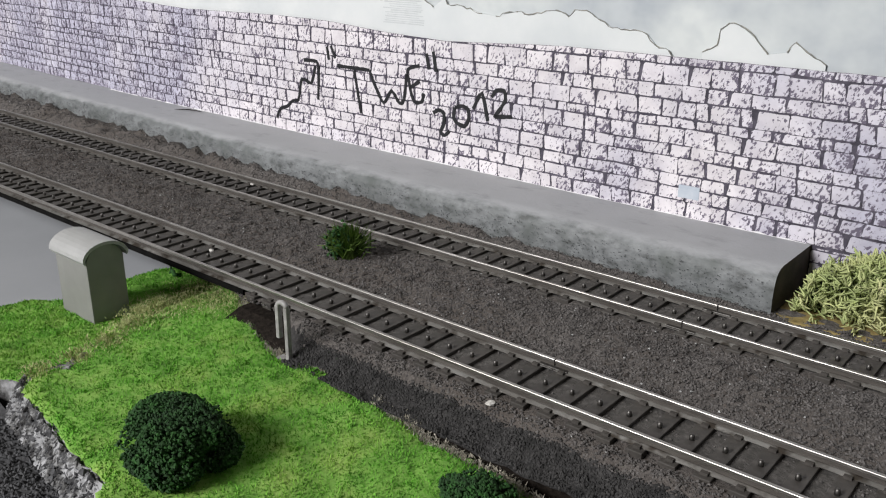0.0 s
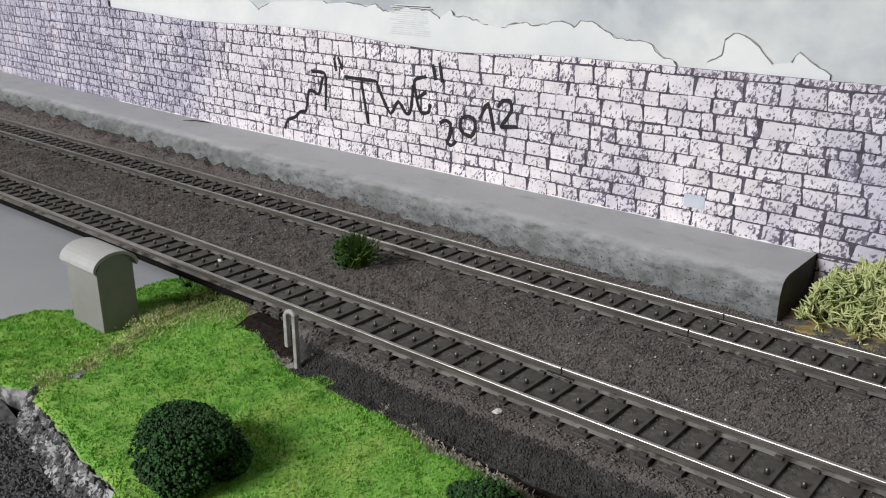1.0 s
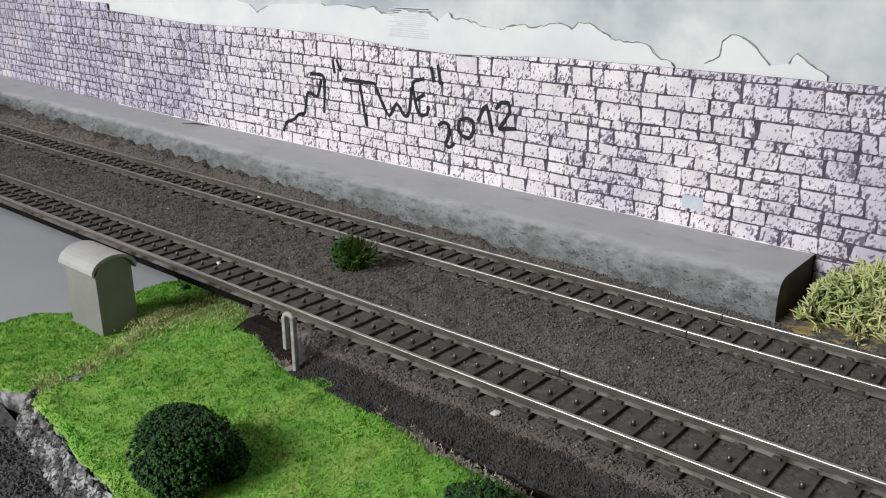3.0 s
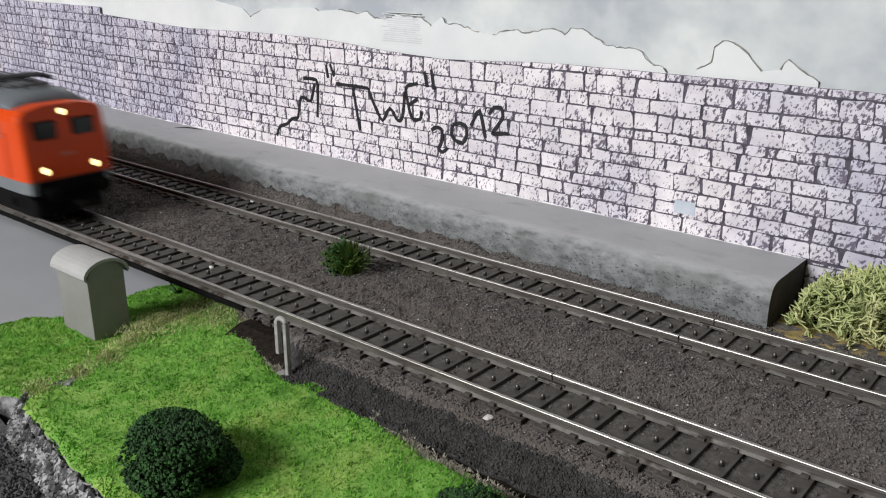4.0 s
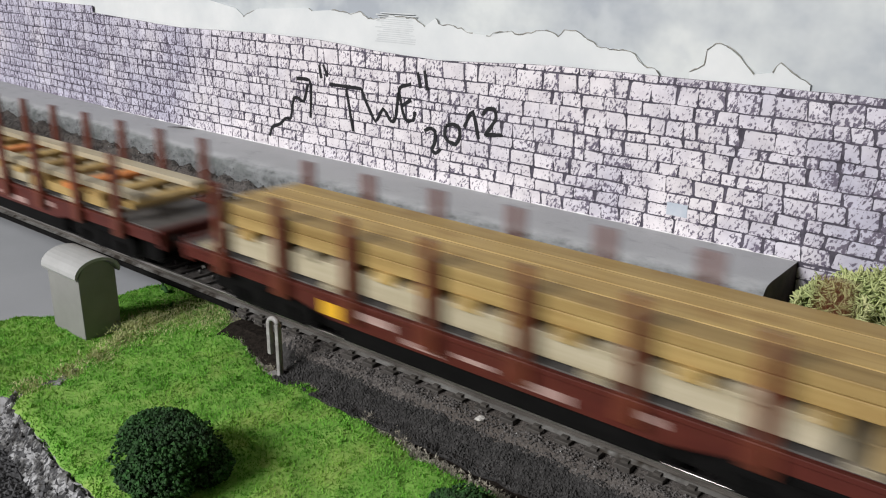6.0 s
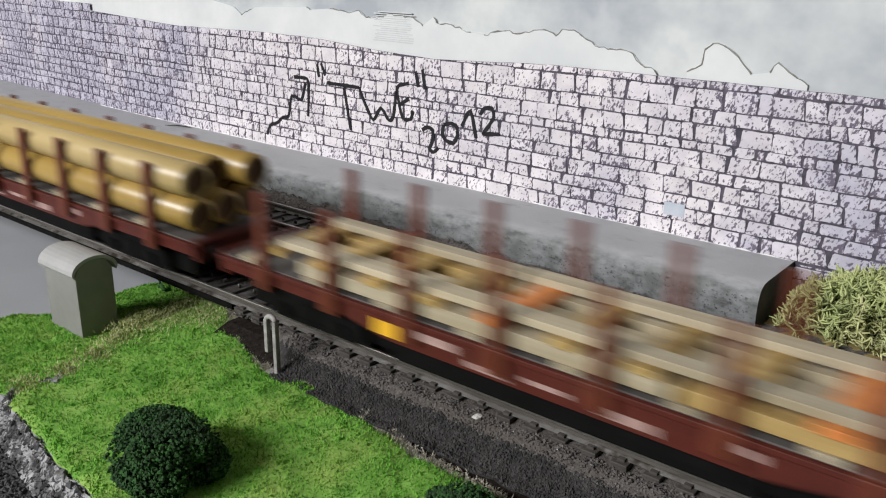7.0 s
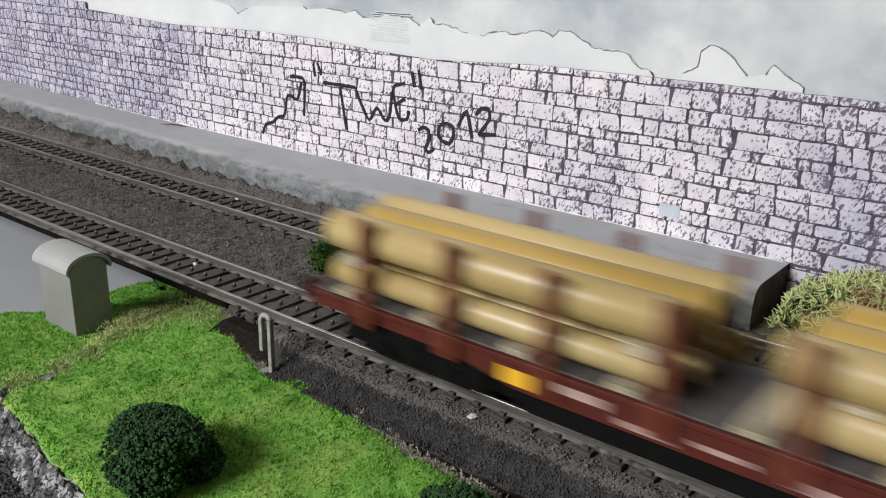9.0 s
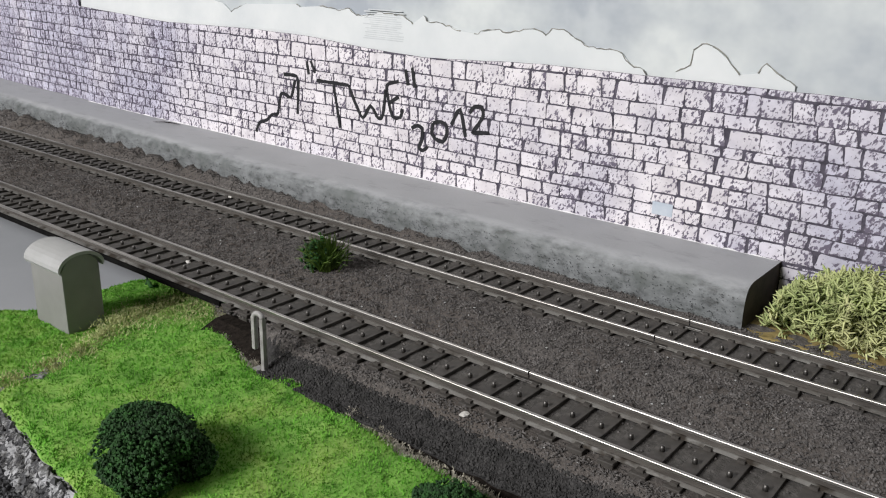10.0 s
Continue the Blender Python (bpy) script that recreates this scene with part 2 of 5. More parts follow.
WAGON = surface("oxide_red_plastic", ((0.3, (0.06, 0.011, 0.008)), (0.7, (0.095, 0.018, 0.012))), 200, rough=0.5, spec=0.3, blotch=(70, 0.55, 0.75, (0.085, 0.022, 0.015)))
STAKE = surface("stake_brown", ((0.3, (0.095, 0.02, 0.009)), (0.7, (0.15, 0.032, 0.014))), 200, rough=0.5)
DECK_GREY = surface("wagon_floor", ((0.3, (0.06, 0.055, 0.05)), (0.7, (0.1, 0.09, 0.085))), 300, rough=0.7)
PRINT = surface("white_lettering", ((0.3, (0.3, 0.17, 0.15)), (0.7, (0.45, 0.32, 0.29))), 400, rough=0.6)
YELLOW = surface("yellow_plate", ((0.3, (0.75, 0.4, 0.02)), (0.7, (0.85, 0.5, 0.03))), 200, rough=0.5)
TIMBER = surface("sawn_timber", ((0.3, (0.34, 0.21, 0.06)), (0.7, (0.56, 0.39, 0.145))), 260, rough=0.6, stretch=(0.06, 1, 1), tone=0.35, blotch=(120, 0.58, 0.72, (0.3, 0.165, 0.045)))
TIMBER_GREY = surface("pale_sawn_timber", ((0.3, (0.36, 0.3, 0.19)), (0.7, (0.52, 0.455, 0.33))), 260, rough=0.6, stretch=(0.06, 1, 1), tone=0.25)
PIPE = surface("yellow_log_plastic", ((0.3, (0.35, 0.22, 0.05)), (0.7, (0.49, 0.335, 0.1))), 90, rough=0.35, stretch=(0.15, 1, 1), tone=0.2)
PIPE_PALE = surface("pale_log_plastic", ((0.3, (0.38, 0.27, 0.1)), (0.7, (0.55, 0.42, 0.2))), 90, rough=0.4, stretch=(0.15, 1, 1), tone=0.25)
LOG_END = surface("log_hollow_shade", ((0.3, (0.05, 0.025, 0.01)), (0.7, (0.13, 0.07, 0.03))), 300, rough=0.8)
LAMP_ON = glowing("lit_headlight", (1.0, 0.66, 0.26), 4.5)
ROOM_WALL = surface("room_paint", ((0.3, (0.15, 0.142, 0.13)), (0.7, (0.2, 0.19, 0.175))), 5, rough=0.9)
ROOM_FLOOR = surface("room_floor", ((0.3, (0.06, 0.045, 0.03)), (0.7, (0.1, 0.075, 0.05))), 8, rough=0.6)


# ---- mesh helpers ----
def part(name, bm, material, parent=None, label="", smooth=False):
    me = bpy.data.meshes.new(name)
    bm.normal_update()
    bm.to_mesh(me)
    bm.free()
    return linked(name, me, material, parent, label, smooth)


def linked(name, me, material, parent=None, label="", smooth=False):
    if material and not me.materials:
        me.materials.append(material)
    if smooth:
        me.polygons.foreach_set("use_smooth", [True] * len(me.polygons))
    ob = new(name, me)
    if parent:
        ob.parent = parent
    if label:
        tagged(ob, label)
    return ob


def thing(name, label, category, at=(0, 0, 0), group="", kind=""):
    ob = new(name)
    ob.empty_display_size = 0.01
    ob.location = at
    return tagged(ob, label, category, group, kind)


def box(bm, x0, x1, y0, y1, z0, z1, bevel=0.0):
    vs = [bm.verts.new((x, y, z)) for x in (x0, x1) for y in (y0, y1) for z in (z0, z1)]
    fs = [bm.faces.new([vs[i] for i in f]) for f in ((0, 1, 3, 2), (4, 6, 7, 5), (0, 4, 5, 1), (2, 3, 7, 6), (0, 2, 6, 4), (1, 5, 7, 3))]
    if bevel:
        es = list({e for f in fs for e in f.edges})
        bmesh.ops.bevel(bm, geom=es, offset=bevel, segments=2, affect="EDGES", profile=0.6)
    return bm


def boxes(*dims, bevel=0.0):
    bm = bmesh.new()
    for d in dims:
        box(bm, *d, bevel=bevel)
    return bm


def tube(bm, pts, radii, n=8, caps=True):
    """A tube through points with a radius at each."""
    rings = []
    pts = [Vector(p) for p in pts]
    for i, p in enumerate(pts):
        d = (pts[min(i + 1, len(pts) - 1)] - pts[max(i - 1, 0)]).normalized()
        a = d.orthogonal().normalized()
        b = d.cross(a)
        r = radii[i] if isinstance(radii, (list, tuple)) else radii
        rings.append([bm.verts.new(p + r * (math.cos(2 * math.pi * k / n) * a + math.sin(2 * math.pi * k / n) * b)) for k in range(n)])
    for r0, r1 in zip(rings, rings[1:]):
        best = min(range(n), key=lambda s: sum((r0[k].co - r1[(k + s) % n].co).length for k in range(n)))
        for k in range(n):
            bm.faces.new((r0[k], r0[(k + 1) % n], r1[(k + 1 + best) % n], r1[(k + best) % n]))
    if caps:
        bm.faces.new(rings[0][::-1])
        bm.faces.new(rings[-1])
    return bm


def loft(bm, sections, closed=True, caps=True):
    rings = [[bm.verts.new(p) for p in s] for s in sections]
    n = len(rings[0])
    for r0, r1 in zip(rings, rings[1:]):
        for k in range(n if closed else n - 1):
            bm.faces.new((r0[k], r0[(k + 1) % n], r1[(k + 1) % n], r1[k]))
    if caps and closed:
        bm.faces.new(rings[0][::-1])
        bm.faces.new(rings[-1])
    bmesh.ops.recalc_face_normals(bm, faces=bm.faces)
    return bm


def wall_y(x):
    """The line along which the printed wall stands."""
    return float(np.interp(x, [-0.9, -0.56, -0.45, -0.31, -0.22, -0.12, 0, 0.3], [0.145, 0.122, 0.1145, 0.108, 0.1055, 0.1035, 0.1015, 0.0965]))


def fbm(x, y, s):
    return noise.fractal(Vector((x * s, y * s, 3.7)), 1.0, 2.0, 3)


def clumps(count, size, spot, rng, flat=1.0):
    """Mesh data of many small irregular octahedra; spot(rng) gives each one's place."""
    base = np.array([(1, 0, 0), (-1, 0, 0), (0, 1, 0), (0, -1, 0), (0, 0, 1), (0, 0, -1)], float)
    tri = np.array([(0, 2, 4), (2, 1, 4), (1, 3, 4), (3, 0, 4), (2, 0, 5), (1, 2, 5), (3, 1, 5), (0, 3, 5)])
    at = np.array([spot(rng) for _ in range(count)])
    v = base[None] * (size * rng.uniform(0.45, 1.0, (count, 1, 1))) * rng.uniform(0.6, 1.3, (count, 6, 1))
    ang = rng.uniform(0, 6.28, count)
    c, s = np.cos(ang)[:, None], np.sin(ang)[:, None]
    x, y = v[:, :, 0] * c - v[:, :, 1] * s, v[:, :, 0] * s + v[:, :, 1] * c
    v = np.stack([x, y, v[:, :, 2] * flat], 2) + at[:, None]
    f = (tri[None] + 6 * np.arange(count)[:, None, None]).reshape(-1, 3)
    return v.reshape(-1, 3), f


def raw_mesh(name, v, f, material, parent=None, label=""):
    me = bpy.data.meshes.new(name)
    me.from_pydata(np.asarray(v).tolist(), [], np.asarray(f).tolist())
    return linked(name, me, material, parent, label)


# ---- the room ----
# Unseen shell round the layout; dark walls and ceiling hold back bounced light.
LEFT, RIGHT, NEAR, BACK, FLOOR, TOP = -2.9, 1.9, -1.7, 0.2, -0.95, 1.5
tagged(part("floor", boxes((LEFT, RIGHT, NEAR, BACK, FLOOR - 0.1, FLOOR)), ROOM_FLOOR), "brown floor of the room", "floor", kind="structure")
tagged(part("ceiling", boxes((LEFT, RIGHT, NEAR, BACK, TOP, TOP + 0.1)), ROOM_WALL), "unseen dark room ceiling", "ceiling", kind="structure")
tagged(part("wall_back", boxes((LEFT, RIGHT, BACK, BACK + 0.1, FLOOR, TOP)), ROOM_WALL), "unseen dark room wall", "wall", kind="structure")
tagged(part("wall_left", boxes((LEFT - 0.1, LEFT, NEAR - 0.1, BACK + 0.1, FLOOR, TOP)), ROOM_WALL), "unseen dark room wall", "wall", kind="structure")
tagged(part("wall_right", boxes((RIGHT, RIGHT + 0.1, NEAR - 0.1, BACK + 0.1, FLOOR, TOP)), ROOM_WALL), "unseen dark room wall", "wall", kind="structure")
tagged(part("wall_near", boxes((LEFT, -1.09, NEAR - 0.1, NEAR, FLOOR, TOP), (-0.15, RIGHT, NEAR - 0.1, NEAR, FLOOR, TOP),
                               (-1.09, -0.15, NEAR - 0.1, NEAR, FLOOR, 0.76), (-1.09, -0.15, NEAR - 0.1, NEAR, 1.34, TOP)), ROOM_WALL),
       "unseen dark room wall with a window opening", "wall", kind="structure")

# ---- layout base ----
tagged(part("ground", boxes((-2.6, 1.6, -0.5, 0.19, -0.05, -0.03)), BOARD), "smooth grey painted baseboard of the layout", "baseboard", kind="structure")

TRACK_TWO = 0.0564
rng = np.random.default_rng(5)


def shelf_y(x):
    """Foot of the grey ledge behind the far track."""
    return float(np.interp(x, [-2.6, -0.7, -0.47, -0.33, -0.24, -0.17, -0.1, 0.03], [0.096, 0.094, 0.0865, 0.081, 0.0765, 0.0738, 0.0725, 0.0728]))


def bed_z(x, y):
    """Height of the ballast: between the tracks it lies just under the sleepers' tops and heaps up a little."""
    z = -0.0032 + 0.0007 * fbm(x, y, 90) + 0.0006 * fbm(x, y, 260)
    if min(abs(y), abs(y - TRACK_TWO)) < 0.0092:
        z = -0.0033 + 0.0003 * fbm(x, y, 260)
    mid = math.exp(-((y - 0.029) / 0.011) ** 2)
    z += 0.0016 * mid
    if y > 0.0665:
        z += float(np.interp(x, [-0.35, -0.15, -0.03, 0.03], [0.006, 0.0052, 0.0028, 0.0008])) * min(1, (y - 0.0665) / 0.0065) * (0.85 + 0.5 * fbm(x, y, 120))
    if y < -0.0145:
        z -= 0.0048 * min(1, (-0.0145 - y) / 0.0075)
    return z


def ballast():
    bm = bmesh.new()
    xs = np.concatenate([np.arange(-2.6, -0.66, 0.05), np.arange(-0.66, 0.16, 0.002), np.arange(0.17, 1.6, 0.05)])
    rows = []
    for x in xs:
        near = float(np.interp(x, [-0.093, -0.0929, -0.074, -0.064, -0.058], [-0.0097, -0.0108, -0.0118, -0.0185, -0.026]))
        far = shelf_y(x) + 0.006
        ys = np.linspace(near, far, 48)
        rows.append([bm.verts.new((x, y, bed_z(x, y))) for y in ys])
    for r0, r1 in zip(rows, rows[1:]):
        for k in range(len(r0) - 1):
            bm.faces.new((r0[k], r1[k], r1[k + 1], r0[k + 1]))
    for f in bm.faces:
        c = f.calc_center_median()
        f.material_index = 1 if c.y < -0.0168 + 0.0012 * fbm(c.x, 0.7, 90) else (2 if min(abs(c.y), abs(c.y - TRACK_TWO)) < 0.0092 else 0)
    ob = tagged(part("ballast_bed", bm, BALLAST, smooth=True), "grey-brown fine ballast bed between and beside the tracks", "ballast", kind="structure")

    ob.data.materials.append(SLOPE)
    ob.data.materials.append(TRACK_BED)

    def spot(r):
        while True:
            x, y = r.uniform(-0.55, 0.1), r.uniform(-0.0172, 0.092)
            if r.uniform() > ((x + 0.6) / 0.7) ** 0.7:
                continue
            if y > shelf_y(x) + 0.002 or (x < -0.095 and y < -0.009) or (x < -0.064 and y < -0.0125):
                continue
            if abs(y) < 0.0115 or abs(y - TRACK_TWO) < 0.0115:
                if r.uniform() > 0.05:
                    continue
            return x, y, bed_z(x, y) + 0.0001

    v, f = clumps(52000, 0.0005, spot, rng, 0.8)
    tagged(raw_mesh("ballast_gravel", v, f, GRAIN), "loose fine grey-brown ballast grains", "gravel", kind="stuff")

    def slope_spot(r):
        x, y = r.uniform(-0.06, 0.08), r.uniform(-0.0255, -0.0165)
        return x, y, bed_z(x, y) + 0.0001

    v, f = clumps(9000, 0.00055, slope_spot, rng, 0.8)
    tagged(raw_mesh("slope_gravel", v, f, SLOPE_GRAIN), "dark loose gravel on the embankment slope", "gravel", kind="stuff")

    def clod(r):
        while True:
            x, y = r.uniform(-0.5, 0.06), r.uniform(0.0135, 0.043)
            if r.uniform() < 0.5 + 1.2 * fbm(x, y, 45) and r.uniform() > (x + 0.5) / 0.62:
                return x, y, bed_z(x, y) + 0.0001

    v, f = clumps(2600, 0.0011, clod, rng, 0.6)
    tagged(raw_mesh("ballast_clods", v, f, CLOD), "dark brown crumbly clods on the ballast", "clods", kind="stuff")

    def rare(r):
        x, y, z = spot(r)
        return x, y, z + 0.0002

    v, f = clumps(170, 0.00042, rare, rng, 0.8)
    tagged(raw_mesh("pale_grit", v, f, HUT_ROOF), "scattered pale grit on the ballast", "grit", kind="stuff")
    return ob


ballast()
tagged(part("bridge_deck", boxes((-2.6, -0.094, -0.0096, 0.1, -0.0042, -0.0038)), DECK), "thin black deck under the tracks", "deck", kind="structure")
tagged(part("deck_fascia", loft(bmesh.new(), [[(x, -0.0103, lo), (x, -0.0103, -0.0024), (x, -0.0097, -0.0024), (x, -0.0097, lo)] for x, lo in ((-2.6, -0.0041), (-0.2, -0.004), (-0.094, -0.004))]), DECK), "black edge strip of the bridge deck", "deck", kind="structure")
tagged(part("embankment", loft(bmesh.new(), [[(x, -0.013, -0.0062), (x, -0.0235, -0.0098), (x, -0.026, -0.03), (x, 0.16, -0.03), (x, 0.16, -0.0062)] for x in (-0.0925, 0.3, 1.6)]), SOIL),
       "dark brown soil embankment under the tracks", "embankment", kind="structure")


# ---- tracks ----
def rail_mesh(x0, x1, y):
    half = [(0.0014, -0.0024), (0.0014, -0.00228), (0.0006, -0.00182), (0.0003, -0.00176), (0.0003, -0.0009), (0.0005, -0.0007), (0.0005, -0.00014), (0.00044, -0.00004), (0.0003, 0)]
    prof = half + [(-a, b) for a, b in reversed(half)]
    bm = loft(bmesh.new(), [[(x, y + a, b) for a, b in prof] for x in (x0, x1)])
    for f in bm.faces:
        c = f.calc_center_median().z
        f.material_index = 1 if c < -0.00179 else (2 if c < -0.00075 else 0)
    return bm


def sleeper_bm(near=-0.0115):
    bm = boxes((-0.00185, 0.00185, near, 0.0115, -0.0045 if near < -0.01 else -0.0038, -0.0024), bevel=0.0002)
    for y in (-0.00825, 0.00825):
        for s in (-1, 1):
            if y + s * 0.0017 < near + 0.0005:
                continue
            box(bm, -0.0008, 0.0008, y + s * 0.0017 - 0.0005, y + s * 0.0017 + 0.0005, -0.0024, -0.0018)
    return bm


SLEEPER_STEP = 0.00715


def track(name, y, first, joints, label):
    t = thing(name, label, "railway track", (0, y, 0), group="parallel tracks")
    for s, cuts in zip((-1, 1), joints):
        ends = [-2.6, *cuts, 1.6]
        for a, b in zip(ends, ends[1:]):
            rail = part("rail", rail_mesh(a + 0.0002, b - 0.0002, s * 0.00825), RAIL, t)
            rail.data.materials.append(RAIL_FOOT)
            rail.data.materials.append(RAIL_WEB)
        for c in cuts:
            part("rail_joiner", boxes((c - 0.004, c + 0.004, s * 0.00825 - 0.0013, s * 0.00825 + 0.0013, -0.0025, -0.00175), bevel=0.0002), STUD, t)
    bm = sleeper_bm()
    one = part("sleeper", bm, SLEEPER, t).data
    cut = one
    if y == 0:
        cut = bpy.data.meshes.new("sleeper_cut")
        bm = sleeper_bm(-0.0097)
        bm.to_mesh(cut)
        bm.free()
        cut.materials.append(SLEEPER)
    dome = bmesh.new()
    tube(dome, [(0, 0, -0.0026), (0, 0, -0.0016), (0, 0, -0.0012), (0, 0, -0.00105)], [0.0006, 0.0006, 0.00045, 0.0002], 10)
    stud = part("contact_stud", dome, STUD, t, smooth=True).data
    spare = bmesh.new()
    placed = 0
    n0, n1 = int((-2.55 - first) / SLEEPER_STEP), int((1.55 - first) / SLEEPER_STEP)
    for n in range(n0, n1 + 1):
        x = first + n * SLEEPER_STEP
        if -0.66 < x < 0.14:
            if placed:
                a, b = linked("sleeper", one, None, t), linked("contact_stud", stud, None, t)
            else:
                a, b = [o for o in t.children if o.data in (one, stud)]
            a.location.x, b.location.x = x, x
            if x < -0.096:
                a.data = cut
            placed += 1
        else:
            box(spare, x - 0.00185, x + 0.00185, -0.0095, 0.0115, -0.0038, -0.0024)
    tagged(part("sleepers_beyond", spare, SLEEPER, t), kind="stuff")
    return t


track("track", 0.0, -0.21786, ([], [0.0012]), "weathered three-rail track with dark sleepers and centre studs")
track("track", TRACK_TWO, -0.24171, ([0.0148], [0.0175]), "weathered three-rail track with dark sleepers beside the grey ledge")


# ---- ledge and printed wall ----
def ledge():
    def section(x):
        f, b = shelf_y(x), wall_y(x) + 0.004
        j = 0.0006 * fbm(x, 0.3, 60)
        return [(x, f + 0.0006, -0.006), (x, f - 0.0003 + j, 0.002), (x, f + j, 0.0056), (x, f + 0.0006 + j, 0.0078), (x, f + 0.0016 + j, 0.0092), (x, f + 0.0031 + 0.6 * j, 0.01), (x, f + 0.0054, 0.0104), (x, f + 0.0066, 0.0104), (x, b, 0.0104), (x, b, -0.006)]

    xs = [-2.6, -1.6, -0.9] + list(np.arange(-0.7, 0.029, 0.006)) + [0.029]
    bm = loft(bmesh.new(), [section(x) for x in xs])
    me = bpy.data.meshes.new("ledge")
    for f in bm.faces:
        f.smooth = abs(f.normal.x) < 0.7
        f.material_index = 1 if f.normal.x > 0.7 else 0
    for e in bm.edges:
        e.smooth = all(abs(f.normal.x) < 0.7 for f in e.link_faces) and e.calc_face_angle(0) < 0.7
    bm.to_mesh(me)
    bm.free()
    for m in (LEDGE, LEDGE_END):
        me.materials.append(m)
    return tagged(new("ledge", me), "low grey ledge with a mottled, darker front face", "ledge", kind="structure")


ledge()


def crumbs():
    """Dark scatter that clings to the foot of the ledge and thins out upwards."""
    def spot(r):
        x = r.uniform(-0.5, 0.028)
        z = -0.002 + 0.0095 * r.uniform() ** 2.0
        return x, shelf_y(x) - 0.0004 + 0.0006 * fbm(x, 0.3, 60), z

    v, f = clumps(5000, 0.00024, spot, np.random.default_rng(77), 0.9)
    tagged(raw_mesh("ledge_scatter", v, f, CRUMB), "dark crumbly scatter along the ledge foot", "scatter", kind="stuff")


crumbs()

WALL_BOTTOM, WALL_TOP = 0.0095, 0.0608


def sheet(name, x0, x1, top, back, thick, material, label, bottom=WALL_BOTTOM, step=0.006):
    """An upright paper sheet that follows the wall line, with a wavy cut top."""
    bm = bmesh.new()
    n = max(2, int((x1 - x0) / step))
    secs = []
    for i in range(n + 1):
        x = x0 + (x1 - x0) * i / n
        y = wall_y(x) + back
        secs.append([(x, y, bottom), (x, y, top(x)), (x, y + thick, top(x)), (x, y + thick, bottom)])
    loft(bm, secs)
    for f in bm.faces:
        f.material_index = 1 if f.normal.z > 0.7 else 0
    ob = part(name, bm, material, label=label)
    ob.data.materials.append(PAPER_EDGE)
    return tagged(ob, category="backdrop", kind="structure")


def wall_top(x):
    return WALL_TOP + float(np.interp(x, [-0.376, -0.284, -0.212, -0.175, -0.1415, -0.112, -0.061, 0.04], [0.0030, -0.0004, 0.0008, 0.0002, -0.0020, -0.0030, -0.0006, -0.0006])) + 0.0002 * fbm(x, 1.0, 120)


wall = sheet("wall_printed", -0.372, 0.2, wall_top, 0.0, 0.0004, MORTAR, "pale printed ashlar retaining wall of paper", bottom=-0.005)
wall_b = sheet("wall_printed", -0.9, -0.374, lambda x: 0.0672 + 0.0002 * fbm(x, 2.0, 120), 0.0016, 0.0004, MORTAR, "pale printed ashlar retaining wall of paper")


COURSES = (5.3, 4.4, 4.0, 5.3, 4.0, 5.4, 3.1, 5.4, 4.6, 6.3, 4.7, 5.2, 4.4)


